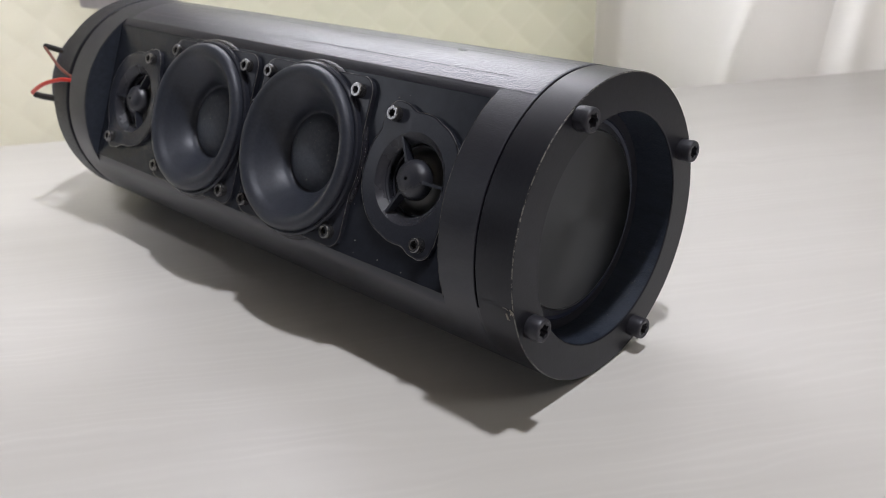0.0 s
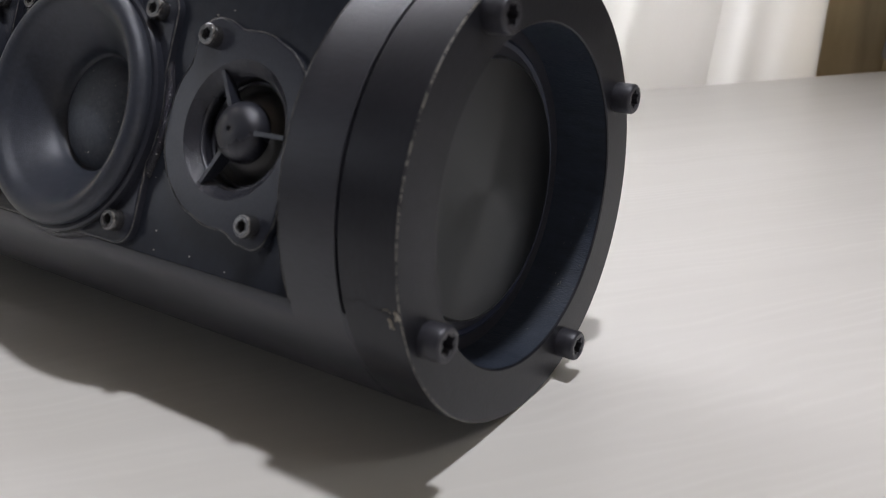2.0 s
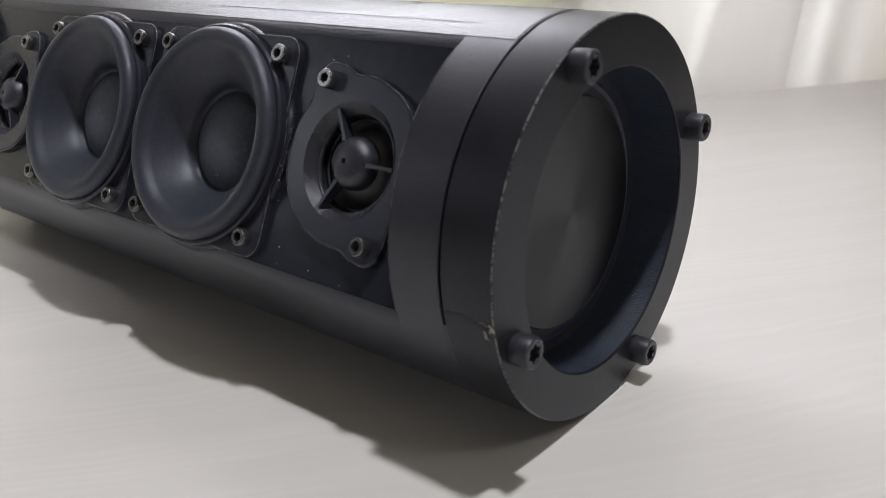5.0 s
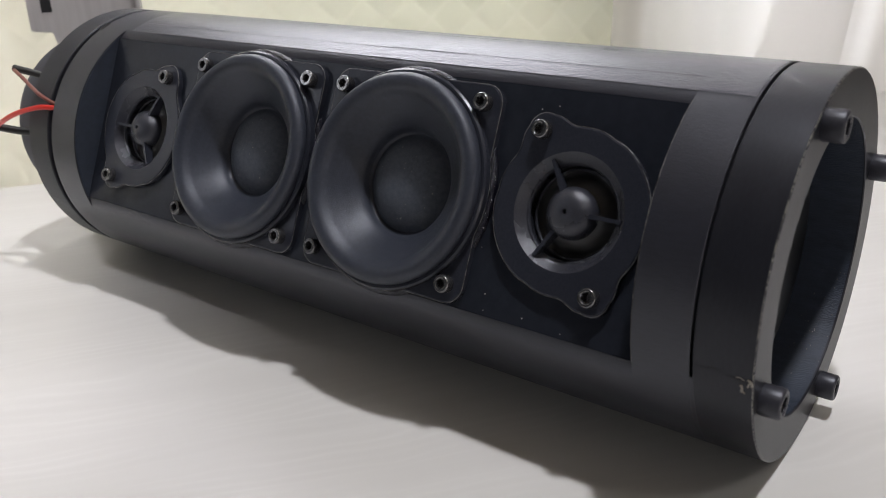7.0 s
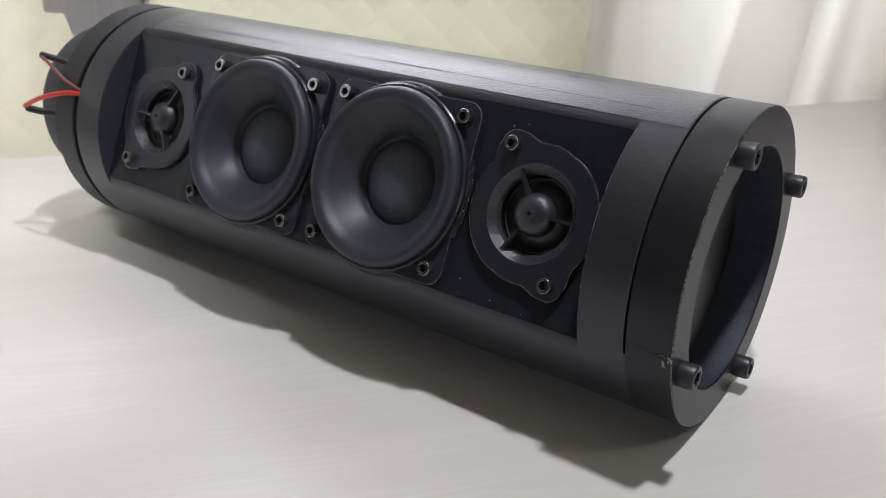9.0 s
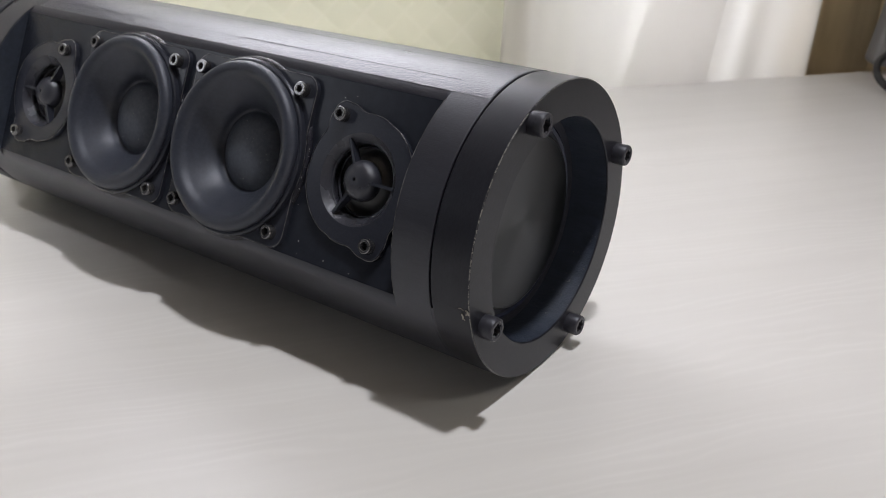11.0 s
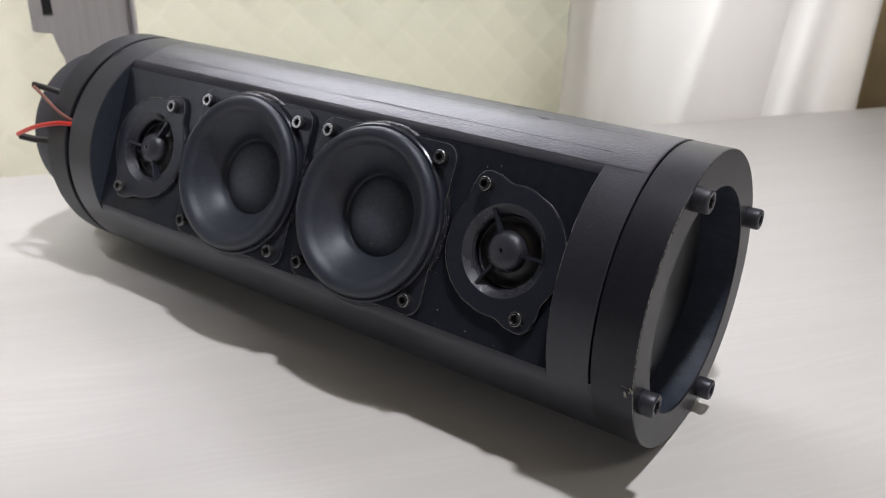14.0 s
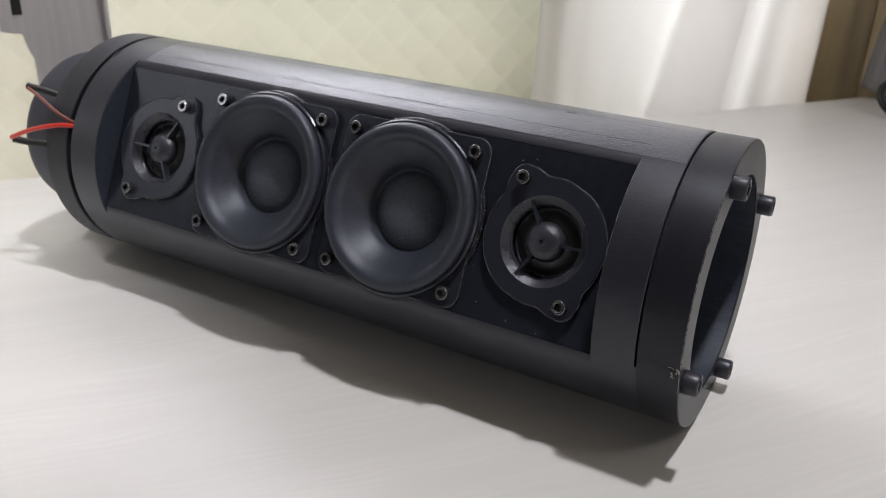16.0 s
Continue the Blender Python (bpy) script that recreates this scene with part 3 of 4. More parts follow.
def top_strip():
    """A thin brushed sheet laid over the top of the tube."""
    bm = lathe([(RAD - 0.0002, -0.1565), (RAD + 0.00012, -0.1565), (RAD + 0.00012, GAP1 - 0.0012), (RAD - 0.0002, GAP1 - 0.0012)], 60, SIDE + 4.0, 135)
    return part("top_strip", bm, BLACK_STRIP, speaker, "brushed black sheet along the top of the tube")


top_strip()


def arc_strip(a0, a1, x0, x1, r, n=24):
    return lathe([(r, x0), (r, x1)], n, a0, a1)


half = math.sqrt(RAD ** 2 - FACE ** 2)
WOOFERS, TWEETERS = ((0.0, -0.0004), (-0.0707, -0.0004)), ((0.0604, 0.0004, 30.5), (-0.1318, -0.0010, -30.0))


def baffle():
    """The front board with a round hole behind each driver."""
    bm = bmesh.new()
    x0, x1, z1 = WIN0 + 0.0002, WIN1 - 0.0002, half - 0.0010
    loops = [[(x0, -z1), (x1, -z1), (x1, z1), (x0, z1)]]
    for x, z, r in [(x, z, 0.0312) for x, z in WOOFERS] + [(x, z, 0.0172) for x, z, _ in TWEETERS]:
        loops.append([(x + r * math.cos(2 * math.pi * i / 48), z + r * math.sin(2 * math.pi * i / 48)) for i in range(48)])
    edges = []
    for loop in loops:
        vs = [bm.verts.new((x, -FACE, z)) for x, z in loop]
        edges += [bm.edges.new((vs[i], vs[(i + 1) % len(vs)])) for i in range(len(vs))]
    bmesh.ops.triangle_fill(bm, edges=edges, use_beauty=True, use_dissolve=False, normal=(0, -1, 0))
    made = bmesh.ops.extrude_face_region(bm, geom=list(bm.faces))
    bmesh.ops.translate(bm, verts=[v for v in made["geom"] if isinstance(v, bmesh.types.BMVert)], vec=(0, 0.004, 0))
    return part("baffle", bm, BAFFLE_MAT, speaker, "flat satin black front board")


baffle()


def cut_end():
    """The flat wall that closes the cut-out's far end."""
    bm = bmesh.new()
    r, n = RAD - 0.0004, 24
    pts = [(-r * math.cos(radians(-SIDE + 2 * SIDE * i / n)), r * math.sin(radians(-SIDE + 2 * SIDE * i / n))) for i in range(n + 1)]
    for x in (WIN0 - 0.0010, WIN0 + 0.0004):
        bm.faces.new([bm.verts.new((x, y, z)) for y, z in pts])
    bm.verts.ensure_lookup_table()
    k = len(pts)
    for i in range(k):
        bm.faces.new((bm.verts[i], bm.verts[(i + 1) % k], bm.verts[k + (i + 1) % k], bm.verts[k + i]))
    return part("cut_end", bm, BORE_MAT, speaker, "navy-black end wall of the cut-out")


cut_end()


def dust(parent):
    """Pale flecks lying on the front board."""
    bm, rnd = bmesh.new(), random.Random(11)
    for i in range(26):
        x, z, r = rnd.uniform(0.020, 0.084), rnd.uniform(-0.033, 0.030), rnd.choice((0.00012, 0.00016, 0.00022))
        if math.hypot(x - 0.0604, z) < 0.027 or math.hypot(x, z) < 0.037:
            continue
        made = bmesh.ops.create_icosphere(bm, subdivisions=1, radius=r)
        for v in made["verts"]:
            v.co = Vector((x, -FACE - r * 0.4, z)) + v.co
    part("dust", bm, FLECK, parent, "pale flecks of dust")["kind"] = "stuff"


dust(speaker)
part("pale_edge", tube_along(bmesh.new(), [(WIN1 + 0.0001, -RAD * math.cos(radians(a)), RAD * math.sin(radians(a))) for a in np.linspace(-SIDE, SIDE, 60)], 0.00013, 5), WEAR_AND_GLINT, speaker, "worn greyish edge of the cut-out")

# scribed lines along the top
for a, w, x0, x1 in ((66.0, 0.24, -0.150, 0.0915), (49.9, 0.24, -0.02, 0.0868)):
    part("scribed_line", arc_strip(a, a + w, x0, x1, RAD + 0.00024, 2), GAP_MAT, speaker, "fine dark line along the tube")
# the lifted edge of the sheet
part("sheet_edge", lathe([(RAD + 0.0001, -0.1565), (RAD + 0.00042, -0.1560), (RAD + 0.00034, -0.05), (RAD + 0.0001, 0.02)], 3, 49.7, 50.15), BLACK_STRIP, speaker, "slightly lifted edge of the brushed sheet")


def wear_ring_material():
    m = painted("chipped_black_ring_paint", (0.0120, 0.0126, 0.0098), (0.0195, 0.0202, 0.0158), 0.37, 1300.0, (1, 0.35, 0.35), 0.12, 3000.0)
    bsdf(m).inputs["Specular IOR Level"].default_value = 0.42
    s = node(m, "ShaderNodeSeparateXYZ")
    link(m, coords(m), s.inputs[0])
    rr = maths(m, "SQRT", maths(m, "ADD", maths(m, "MULTIPLY", s.outputs[1], s.outputs[1]), maths(m, "MULTIPLY", s.outputs[2], s.outputs[2])))
    edge = maths(m, "MULTIPLY", maths(m, "GREATER_THAN", rr, RAD - 0.00034), maths(m, "GREATER_THAN", s.outputs[0], END1 - 0.00036))
    front = maths(m, "LESS_THAN", s.outputs[1], 0.012)
    chips = maths(m, "GREATER_THAN", noise_tex(m, 1100.0, 6.0, 0.75), 0.50)
    fac = maths(m, "MULTIPLY", maths(m, "MULTIPLY", edge, front), chips)
    base = bsdf(m).inputs["Base Color"].links[0].from_socket
    link(m, mix(m, fac, base, (0.20, 0.195, 0.18)), bsdf(m).inputs["Base Color"])
    return m


CHIPPED = wear_ring_material()
BORE, BOLTS = 0.0418, 0.0486


def socket_screw(name, r, h, parent, m, mat=STEEL, lobe=0.08):
    """A cap-head screw: eased head, recessed six-point socket. Its axis is +x, its base at x = 0."""
    s = r * 0.60
    bm = lathe([(r * 0.96, 0), (r, h * 0.08), (r, h * 0.86), (r * 0.955, h * 0.95), (r * 0.87, h), (s * 1.12, h), (s * 1.02, h * 0.96)], 32)
    # socket
    n = 36
    rows = []
    for x, k in ((h * 0.96, 1.02), (h * 0.40, 0.96)):
        rows.append([bm.verts.new((x, -s * k * (0.86 + lobe * math.cos(6 * a)) * math.cos(a), s * k * (0.86 + lobe * math.cos(6 * a)) * math.sin(a))) for a in [2 * math.pi * i / n for i in range(n)]])
    for i in range(n):
        bm.faces.new((rows[0][i], rows[0][(i + 1) % n], rows[1][(i + 1) % n], rows[1][i]))
    bm.faces.new(rows[1])
    rim = [bm.verts.new((h * 0.96, -s * 1.02 * math.cos(2 * math.pi * i / n), s * 1.02 * math.sin(2 * math.pi * i / n))) for i in range(n)]
    for i in range(n):
        bm.faces.new((rim[i], rim[(i + 1) % n], rows[0][(i + 1) % n], rows[0][i]))
    return part(name, bm, mat, parent, "black steel cap-head screw", m, 35)


def end_ring(x0, x1, face_sign, mat):
    a, b = (x0, x1)
    e = 0.0004
    bm = lathe([(BORE, a), (RAD - e, a), (RAD, a + e), (RAD, b - e), (RAD - e, b), (BORE + 0.0003, b), (BORE, b - 0.0003)], 180, closed=True)
    return part("end_ring", bm, mat, speaker, "black ring with chipped edges" if face_sign > 0 else "black end ring")


ring = end_ring(GAP1 + 0.0001, END1, 1, CHIPPED)
first = None
for k in range(4):
    # one screw sits a little off the square
    m = spin(45 + 90 * k + (4.0 if k == 3 else 0.0)) @ Matrix.Translation((END1 - 0.0002, -BOLTS - (0.0020 if k == 3 else 0.0), 0))
    if first is None:
        first = socket_screw("screw", 0.0041, 0.0056, ring, m, MATT_STEEL, 0.14)
    else:
        part("screw", first.data, STEEL, ring, "black steel cap-head screw", m)

# the joint is open along the front and top, and filled below
part("joint", lathe([(RAD - 0.0022, GAP1 - 0.0008), (RAD - 0.0022, GAP1 + 0.0008)], 160), GAP_MAT, speaker, "dark open joint between tube and ring")
part("joint_filler", lathe([(RAD - 0.0001, GAP1 - 0.0012), (RAD - 0.0001, GAP1 + 0.0008), (RAD - 0.003, GAP1 + 0.0008), (RAD - 0.003, GAP1 - 0.0012)], 110, -170, -37.0, closed=True), BLACK_TUBE, speaker)
part("joint", lathe([(RAD - 0.0045, GAP0 - 0.0016), (RAD - 0.0045, GAP0 + 0.0016)], 160), GAP_MAT, speaker, "dark open joint between tube and ring")


part("joint_notch", lathe([(RAD + 0.0001, GAP0 + 0.0010), (RAD + 0.00014, GAP0 + 0.0036)], 10, 41.5, 47.0), GAP_MAT, speaker, "dark nick at the far joint")


def crack():
    """The split across the ring, ending in a broken chip."""
    bm = bmesh.new()
    pts, r = [], RAD + 0.00012
    rnd = random.Random(4)
    for i in range(15):
        s = i / 14
        pts.append((GAP1 + 0.0006 + s * (END1 - GAP1 - 0.0016), -32.2 - 1.2 * s + rnd.uniform(-0.35, 0.35) + (1.0 if 3 < i < 7 else 0)))
    for (xa, aa), (xb, ab) in zip(pts, pts[1:]):
        w = 0.085
        q = [(xa, aa - w), (xb, ab - w), (xb, ab + w), (xa, aa + w)]
        bm.faces.new([bm.verts.new((x, -r * math.cos(radians(a)), r * math.sin(radians(a)))) for x, a in q])
    part("crack", bm, GAP_MAT, speaker, "thin split across the ring")
    bm = bmesh.new()
    # torn fibres along the split and the broken corner
    for line, thick in ((((-0.0042, -32.6), (-0.0031, -32.3), (-0.0022, -32.9)), 0.00012), (((-0.0030, -34.4), (-0.0026, -35.6), (-0.0028, -36.6)), 0.00034), (((-0.0026, -36.4), (-0.0019, -36.9)), 0.00022), (((-0.0014, -32.4), (-0.0006, -33.0), (-0.0003, -34.2)), 0.00032), (((-0.0010, -33.4), (-0.0013, -34.6)), 0.00022)):
        torn = [(END1 + x, -(RAD + 0.0001) * math.cos(radians(a)), (RAD + 0.0001) * math.sin(radians(a))) for x, a in line]
        tube_along(bm, spline(torn, 4), thick, 6)
    chip = material("bare_fibre_chip", (0.34, 0.32, 0.29), 0.7)
    part("broken_chip", bm, chip, speaker, "pale torn chip at the ring's edge", smooth=10)


crack()


def passive_radiator(x_disc, s, parent):
    """Turned metal disc in a rubber roll; s is +1 for the near end."""
    base = x_disc - s * 0.006
    bm = lathe([(0.030, base - s * 0.001), (0.0335, base + s * 0.0005), (0.0350, base + s * 0.0030), (0.0372, base + s * 0.0040), (0.0394, base + s * 0.0028), (0.0405, base), (BORE - 0.0002, base - s * 0.0006)], 128)
    sur = part("passive_radiator", bm, SURROUND_MAT, parent, "passive radiator with a rubber surround")
    r = 0.0334
    bm = lathe([(r - 0.0008, x_disc), (0.022, x_disc), (0.010, x_disc), (0, x_disc)], 160)
    part("disc", bm, DISC_MAT, sur, "dark turned metal disc", smooth=25)
    bm = lathe([(r, base), (r, x_disc - s * 0.0010), (r - 0.0002, x_disc - s * 0.0003), (r - 0.0008, x_disc)], 160)
    part("disc_edge", bm, EDGE_MAT, sur, "bright bevelled edge of the disc", smooth=50)
    return sur


passive_radiator(0.1048, 1, speaker)
part("bore_lining", lathe([(BORE - 0.00015, 0.0965), (BORE - 0.00015, END1 - 0.0006)], 128), BORE_MAT, speaker, "navy-black lining of the bore")



def scuffs(parent):
    """Pale scuffs and flecks on the lower back of the bore."""
    bm, rnd = bmesh.new(), random.Random(23)
    for i in range(60):
        a, x, r = radians(rnd.gauss(200, 18)), rnd.uniform(0.1072, 0.1172), BORE - 0.0002
        size = rnd.choice((0.00007, 0.0001, 0.00015))
        made = bmesh.ops.create_icosphere(bm, subdivisions=1, radius=size)
        along = rnd.uniform(1.0, 3.2)
        for v in made["verts"]:
            q = a + v.co.y * along / r
            v.co = Vector((x + v.co.x, -(r + v.co.z * 0.3) * math.cos(q), (r + v.co.z * 0.3) * math.sin(q)))
    part("scuffs", bm, WEAR_AND_GLINT, parent, "pale scuffs on the lining of the bore")["kind"] = "stuff"


scuffs(speaker)

# the far end: ring and a narrower stepped cap behind it
end_ring(END0, GAP0 - 0.0013, -1, BLACK_RING)
part("rear_cap", lathe([(0.0425, END0 + 0.002), (0.0425, -0.2255), (0.0415, -0.2290), (0.0390, -0.2312), (0.030, -0.2320), (0, -0.2320)], 128), BLACK_FACE, speaker, "narrower black end cap")


# ---- woofers ----
def woofer(x, shared):
    def outline(a):
        hs, cr, r0 = 0.0327, 0.0060, 0.0346
        c, s = abs(math.cos(a)), abs(math.sin(a))
        best = min(hs / max(c, 1e-6), hs / max(s, 1e-6))
        # rounded corner
        k = hs - cr
        b = k * (c + s)
        disc = b * b - (2 * k * k - cr * cr)
        if disc > 0:
            corner = b + math.sqrt(disc)
            px, pz = corner * c, corner * s
            if px > k and pz > k:
                best = corner
        return max(best, r0)
    z = -0.0004
    top = FACE + 0.0022
    if not shared:
        shared["flange"] = to_mesh("woofer", polar_plate(outline, 0.030, FACE, top, 0.0006, 240), PLASTIC, 20)
        shared["edge"] = to_mesh("pale_edge", edge_line(outline, top - 0.0003), WEAR_AND_GLINT, 80)
        shared["basket"] = to_mesh("basket_rim", lathe([(0.0344, top - 0.0003), (0.0344, top + 0.0018), (0.0338, top + 0.0024), (0.0328, top + 0.0024), (0.0328, top)], 160, axis="N"), PLASTIC, 40)
        d = FACE
        prof = [(0.0322, top + 0.0006), (0.0329, d + 0.0052), (0.0326, d + 0.0067), (0.0315, d + 0.0080), (0.0299, d + 0.0085), (0.0282, d + 0.0079), (0.0268, d + 0.0066), (0.0259, d + 0.0054), (0.0253, d + 0.0048), (0.0247, d + 0.0043), (0.0232, d + 0.0029), (0.0205, d + 0.0005), (0.0184, d - 0.0018), (0.0176, d - 0.0029), (0.0171, d - 0.0041), (0.0168, d - 0.0053), (0.0164, d - 0.0061), (0.0158, d - 0.0064)]
        shared["cone"] = to_mesh("cone", lathe(prof, 160, axis="N"), RUBBER, 80)
        prof = [(0.0158, d - 0.0064), (0.0152, d - 0.0062), (0.0146, d - 0.0056), (0.0138, d - 0.0049), (0.0124, d - 0.0041), (0.0103, d - 0.0033), (0.0075, d - 0.0027), (0.0040, d - 0.0023), (0, d - 0.0022)]
        shared["cap"] = to_mesh("dust_cap", lathe(prof, 96, axis="N"), CAP_MAT, 80)
        bm = lathe([(0.0346, top - 0.0002), (0.0353, top - 0.0004), (0.0358, top - 0.0012), (0.0360, FACE + 0.0001)], 220, axis="N")
        for v in bm.verts:
            k = 1 + 0.006 * noise.noise(v.co * 420) + 0.005 * noise.noise(v.co * 1300)
            v.co.x, v.co.z = v.co.x * k, v.co.z * k
        shared["glue"] = to_mesh("glue_bead", bm, GLUE, 60)
    w = part("woofer", shared["flange"], PLASTIC, speaker, "round black woofer on a square flange", Matrix.Translation((x, 0, z)))
    part("basket_rim", shared["basket"], PLASTIC, w)
    part("pale_edge", shared["edge"], WEAR_AND_GLINT, w, "pale line painting the gloss along the flange's edge")
    part("cone", shared["cone"], RUBBER, w, "blue-black rubber cone and roll surround")
    part("dust_cap", shared["cap"], CAP_MAT, w, "recessed matt dust cap")
    part("glue_bead", shared["glue"], GLUE, w, "glossy uneven glue bead")
    part("spare_hole", lathe([(0.0013, FACE + 0.0001), (0, FACE + 0.0001)], 16, axis="N"), GAP_MAT, w, "small dark hole in the board", Matrix.Translation((-0.0333, 0, 0.0205)))
    for dx in (-0.027, 0.027):
        for dz in (0.027, -0.027):
            m = Matrix.Translation((dx, -top + 0.0001, dz)) @ Matrix.Rotation(radians(-90), 4, "Z") @ Matrix.Rotation(radians(dx * 9000 + dz * 3000), 4, "X")
            if "screw" not in shared:
                shared["screw"] = socket_screw("screw", 0.0027, 0.0034, w, m).data
            else:
                part("screw", shared["screw"], STEEL, w, "black steel cap-head screw", m)
    return w


def flecks(w, count, seed):
    """Pale specks: dust on a dust cap and the cone beside it, painted glints on the glue."""
    bm, rnd = bmesh.new(), random.Random(seed)
    for i in range(count):
        a, r = rnd.uniform(0, 2 * math.pi), 0.0120 * math.sqrt(rnd.random())
        d, size = FACE - 0.0022 - 0.0017 * (r / 0.012) ** 2, rnd.choice((0.00008, 0.00012, 0.00018))
        made = bmesh.ops.create_icosphere(bm, subdivisions=1, radius=size)
        for v in made["verts"]:
            v.co = Vector((r * math.cos(a), -d - size * 0.2, r * math.sin(a))) + v.co
    for i in range(count):
        # glints along the glue bead, painted as pale specks
        a, r = rnd.gauss(0.1, 0.62), rnd.uniform(0.0350, 0.0358)
        size = rnd.choice((0.00007, 0.00010, 0.00015))
        made = bmesh.ops.create_icosphere(bm, subdivisions=1, radius=size)
        for v in made["verts"]:
            v.co = Vector((r * math.cos(a), -FACE - 0.0020 + (r - 0.0350) * 1.2, r * math.sin(a))) + Vector((v.co.x, v.co.y * 0.5, v.co.z * rnd.uniform(1.0, 2.6)))
    part("dust", bm, FLECK, w, "pale flecks of dust, and painted glints on the glue")["kind"] = "stuff"


parts_w = {}
for spot, count in zip(WOOFERS, (34, 16)):
    flecks(woofer(spot[0], parts_w), count, count)


# ---- tweeters ----
def tweeter(x, z, turn, shared):
    top = FACE + 0.0022
    lug, at = 0.0052, 0.0243

    def outline(a):
        r = 0.0236
        for c in (math.pi / 2, -math.pi / 2):
            da = (a - c + math.pi) % (2 * math.pi) - math.pi
            disc = lug * lug - (at * math.sin(da)) ** 2
            if disc > 0 and math.cos(da) > 0:
                r = max(r, at * math.cos(da) + math.sqrt(disc))
            # shoulder that eases the lug into the rim
            r = max(r, 0.0236 + 0.0044 * math.exp(-(da / 0.30) ** 4))
        for c, w in ((0.62, 0.11), (2.5, 0.10), (-0.75, 0.12), (-2.45, 0.10)):
            da = (a - c + math.pi) % (2 * math.pi) - math.pi
            r -= 0.0004 * math.exp(-(da / w) ** 2)
        return r
    if not shared:
        shared["plate"] = to_mesh("tweeter", polar_plate(outline, 0.0166, FACE, top, 0.0007, 240), PLASTIC, 20)
        shared["edge"] = to_mesh("pale_edge", edge_line(outline, top - 0.0003), WEAR_AND_GLINT, 80)
        shared["horn"] = to_mesh("horn", lathe([(0.0166, top), (0.0163, top - 0.0002), (0.0141, top - 0.0027), (0.0139, top - 0.0028), (0.0135, top - 0.0028), (0.0132, top - 0.0032), (0.0131, top - 0.0040), (0.0136, top - 0.0046), (0.0134, top - 0.0080)], 120, axis="N"), HORN_MAT, 50)
        shared["dome"] = to_mesh("dome", lathe([(0.0132, top - 0.0080), (0.0118, top - 0.0086), (0.0105, top - 0.0080), (0.0095, top - 0.0062), (0.0075, top - 0.0048), (0.004, top - 0.0040), (0, top - 0.0038)], 80, axis="N"), DOME_MAT, 60)
        shared["hub"] = to_mesh("hub", lathe([(0.0070, top - 0.0070), (0.0074, top - 0.0044), (0.0074, top - 0.0030), (0.0070, top - 0.0016), (0.0063, top - 0.0004), (0.0053, top + 0.0004), (0.0041, top + 0.0010), (0.0026, top + 0.0014), (0.0010, top + 0.0016), (0.0007, top + 0.0015), (0.0006, top + 0.0004), (0, top + 0.0004)], 72, axis="N"), HORN_MAT, 50)
        shared["inner_ring"] = to_mesh("inner_ring", lathe([(0.0126 + 0.0005 * math.cos(q), top - 0.0060 + 0.0005 * math.sin(q)) for q in [math.pi * i / 4 for i in range(8)]], 80, axis="N", closed=True), HORN_MAT, 80)
        bm = bmesh.new()
        rows = []
        for r, w, hi, lo in ((0.0056, 0.00065, -0.0004, 0.0044), (0.010, 0.0005, -0.0004, 0.0040), (0.0156, 0.0005, -0.0004, 0.0032)):
            rows.append([bm.verts.new((r, -(top + hi), -w)), bm.verts.new((r, -(top + hi), w)), bm.verts.new((r, -(top - lo), w)), bm.verts.new((r, -(top - lo), -w))])
        for p, q in zip(rows, rows[1:]):
            for i in range(4):
                bm.faces.new((p[i], p[(i + 1) % 4], q[(i + 1) % 4], q[i]))
        bm.faces.new(rows[0][::-1])
        bm.faces.new(rows[-1])
        shared["arm"] = to_mesh("arm", bm, PLASTIC, 30)
    t = part("tweeter", shared["plate"], PLASTIC, speaker, "small black tweeter with a three-armed phase plug", Matrix.Translation((x, 0, z)) @ Matrix.Rotation(radians(-turn), 4, "Y"))
    part("horn", shared["horn"], HORN_MAT, t, "shallow horn ring")
    part("pale_edge", shared["edge"], WEAR_AND_GLINT, t, "pale line painting the gloss along the plate's edge")
    part("dome", shared["dome"], DOME_MAT, t, "dark dome behind the plug")
    part("hub", shared["hub"], HORN_MAT, t, "rounded phase plug")
    part("inner_ring", shared["inner_ring"], HORN_MAT, t, "thin glossy ring behind the plug")
    for a in (90, -30, -150):
        part("arm", shared["arm"], PLASTIC, t, m=Matrix.Rotation(radians(-a), 4, "Y"))
    for s in (1, -1):
        m = Matrix.Translation((0, -top + 0.0001, s * at)) @ Matrix.Rotation(radians(-90), 4, "Z")
        part("screw", parts_w["screw"], STEEL, t, "black steel cap-head screw", m)
    return t


parts_t = {}
for spot in TWEETERS:
    tweeter(*spot, parts_t)


# ---- wires at the far end ----
def polar(x, r, a):
    """A place in the speaker's own frame from the angle above the level front."""
    a = radians(a - TILT_UP)
    return Vector((x, -r * math.cos(a), r * math.sin(a)))


red = spline([polar(-0.178, 0.0530, 23.7), polar(-0.1850, 0.0570, 22.5), polar(-0.2000, 0.0585, 18), polar(-0.2160, 0.0570, 12), polar(-0.2215, 0.0548, 10.0), polar(-0.2205, 0.0530, 9.0)])
wire = part("red_wire", tube_along(bmesh.new(), red, 0.0011), RED, speaker, "red insulated wire looping out of the joint")
part("sleeve", tube_along(bmesh.new(), spline([polar(-0.2210, 0.0540, 9.2), polar(-0.2120, 0.0500, 8.5), polar(-0.2030, 0.0420, 8.0)]), 0.0018), SLEEVE, wire, "black heat-shrink sleeve")
thin = spline([polar(-0.178, 0.0530, 25.0), polar(-0.1880, 0.0565, 28), polar(-0.2060, 0.0560, 34), polar(-0.2170, 0.0550, 37.2), polar(-0.2180, 0.0540, 38.2)])
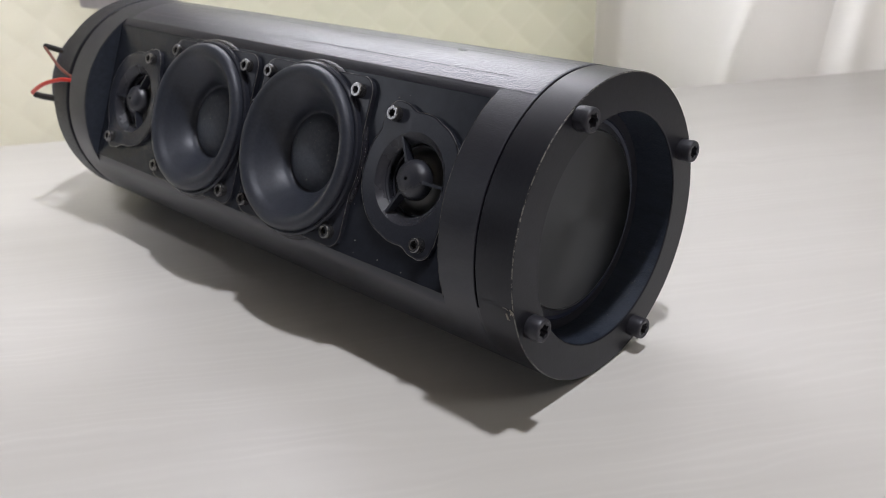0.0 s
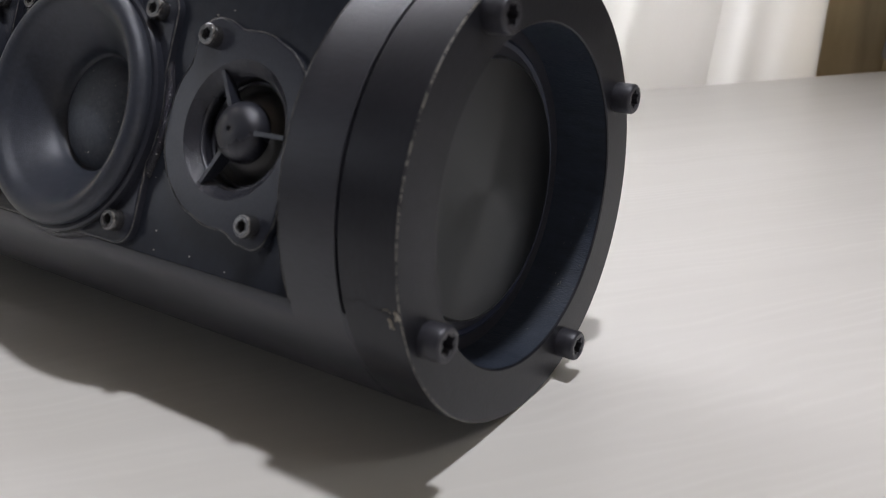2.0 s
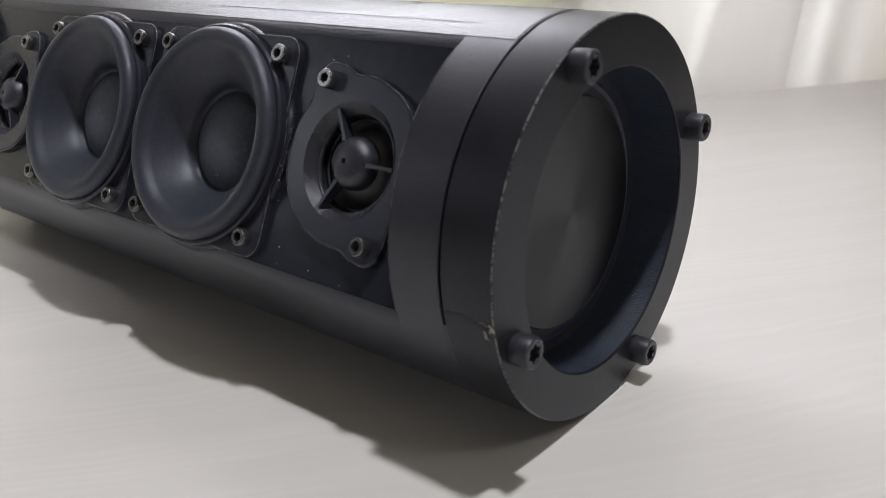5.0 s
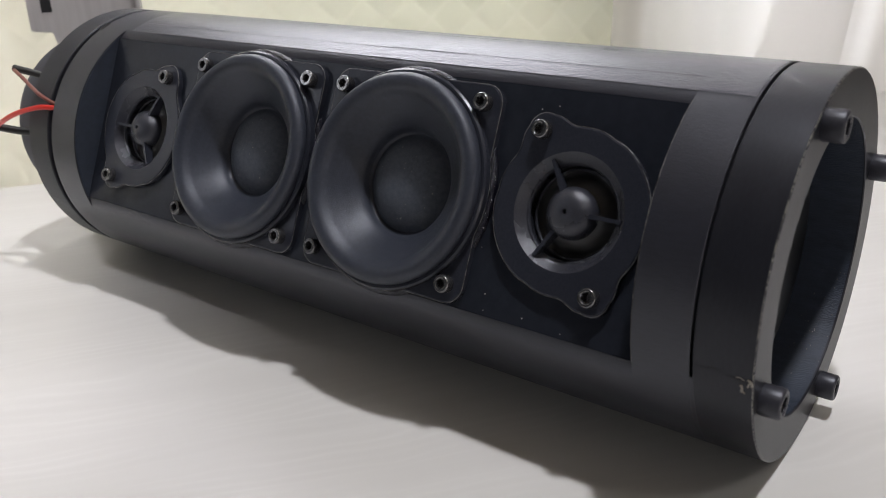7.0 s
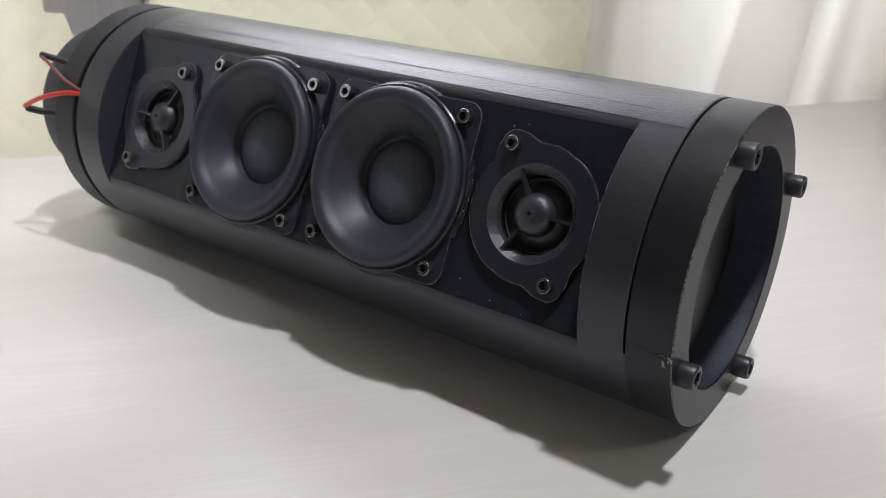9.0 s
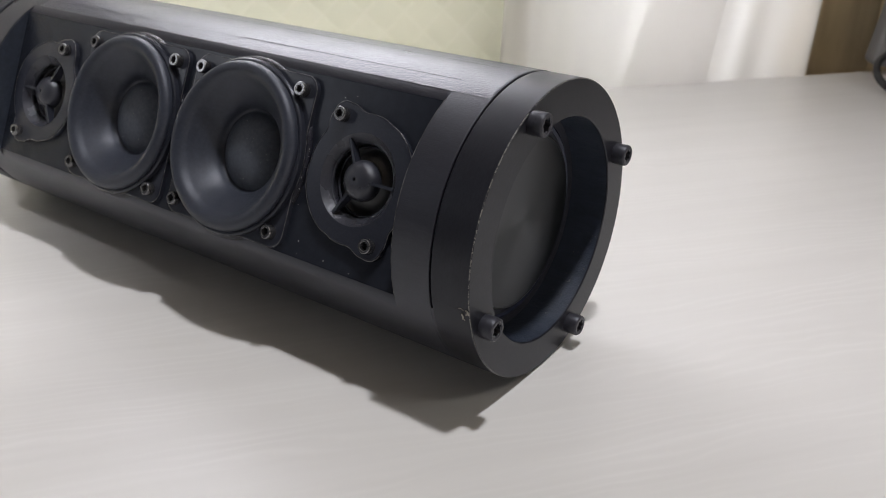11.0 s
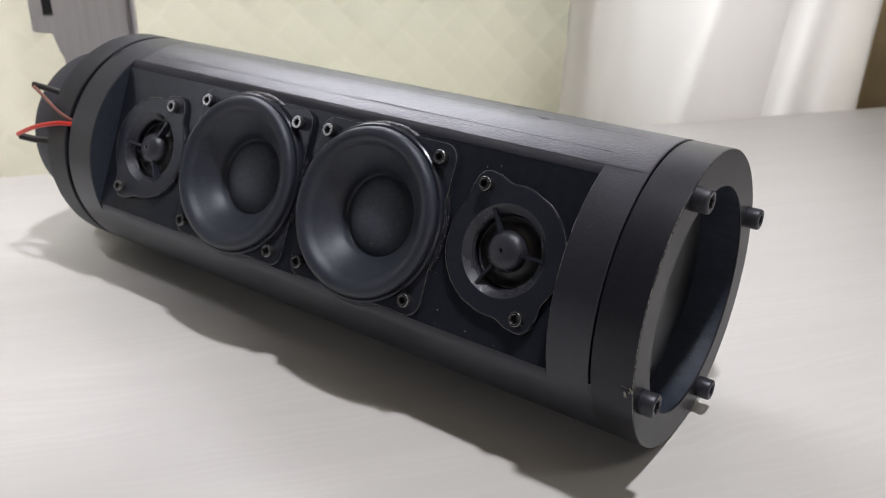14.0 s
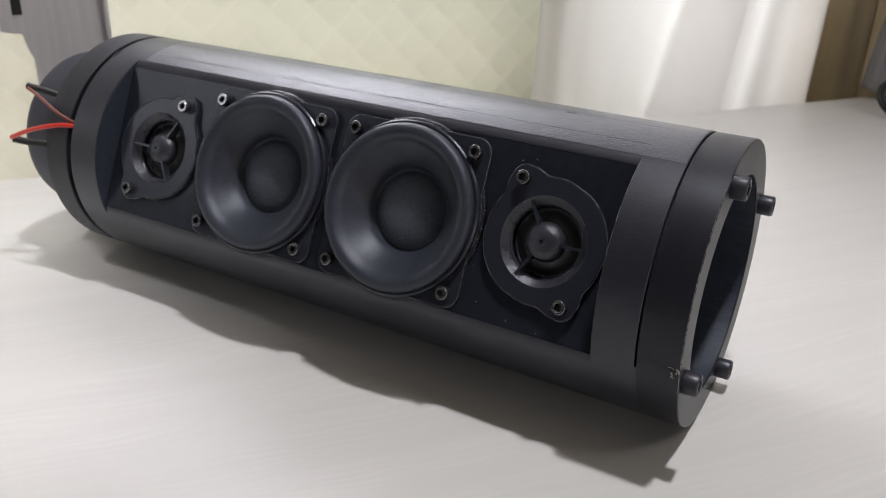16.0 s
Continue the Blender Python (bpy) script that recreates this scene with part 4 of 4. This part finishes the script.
wire = part("thin_wire", tube_along(bmesh.new(), thin, 0.0008), BROWN_WIRE, speaker, "thin reddish-brown wire")
part("sleeve", tube_along(bmesh.new(), spline([polar(-0.2180, 0.0548, 38), polar(-0.2090, 0.0500, 39.0), polar(-0.2000, 0.0425, 40)]), 0.0016), SLEEVE, wire, "black heat-shrink sleeve")

# ---- odds and ends at the back of the table ----
def adapter():
    t = thing("plastic_box", ROOM @ pose(0.786, -0.012, 0.0, 0, 8, -20), "grey plastic box leaning at the back of the table", "box")
    part("case", box(bmesh.new(), (-0.03, -0.012, 0.004), (0.03, 0.012, 0.16), 0.006, 4), GREY_PLASTIC, t)
    return t


adapter()
cable = spline([ROOM @ Vector(p) for p in ((0.800, -0.030, 0.060), (0.765, -0.046, 0.040), (0.728, -0.047, 0.020), (0.722, -0.075, 0.004), (0.745, -0.12, 0.0032), (0.80, -0.15, 0.0032), (0.92, -0.12, 0.0032))], 12)
solid("black_cable", tube_along(bmesh.new(), cable, 0.0030, 12), CABLE_MAT, "black rubber cable lying at the back of the table", "cable")


def ceiling_lamp():
    t = thing("ceiling_lamp", pose(LAMP.x, LAMP.y, CEILING), "small round white ceiling lamp", "lamp")
    bm = lathe([(0, 0.03), (0.05, 0.03), (0.055, 0.025), (0.055, 0.0)], 48)
    bmesh.ops.rotate(bm, verts=bm.verts, cent=(0, 0, 0), matrix=Matrix.Rotation(radians(90), 3, "Y"))
    part("housing", bm, WHITE_PLASTIC, t)
    return t


ceiling_lamp()


def ceiling_light():
    """A flat round light: a white base and a rim round the glowing disc."""
    t = thing("ceiling_light", pose(ROOM_LIGHT.x, ROOM_LIGHT.y, CEILING), "large round white ceiling light, switched on", "lamp")
    for name, profile in (("base", [(0, 0.0), (0.24, 0.0), (0.24, 0.050), (0.235, 0.056), (0, 0.056)]), ("rim", [(0.24, 0.040), (0.252, 0.042), (0.255, 0.060), (0.248, 0.068), (0.234, 0.068), (0.234, 0.060)])):
        bm = lathe(profile, 64)
        bmesh.ops.rotate(bm, verts=bm.verts, cent=(0, 0, 0), matrix=Matrix.Rotation(radians(90), 3, "Y"))
        part(name, bm, WHITE_PLASTIC, t)
    return t


ceiling_light()


def added_spotlight(at, aim):
    """A small can on a stem, turned towards the table; added to house a stand-in spot."""
    t = thing("added_spotlight", pose(at.x, at.y, CEILING), "added white ceiling spotlight standing in for a light pool on the table", "lamp", "ceiling spotlights")
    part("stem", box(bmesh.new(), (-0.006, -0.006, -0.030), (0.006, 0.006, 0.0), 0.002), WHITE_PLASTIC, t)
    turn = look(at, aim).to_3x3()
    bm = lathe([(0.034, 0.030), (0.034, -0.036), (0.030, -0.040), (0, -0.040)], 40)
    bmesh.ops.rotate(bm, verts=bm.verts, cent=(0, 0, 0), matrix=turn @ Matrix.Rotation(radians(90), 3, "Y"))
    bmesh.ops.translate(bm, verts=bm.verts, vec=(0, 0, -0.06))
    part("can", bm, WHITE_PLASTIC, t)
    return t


for at, aim, *_ in POOL_SPOTS:
    added_spotlight(at, aim)
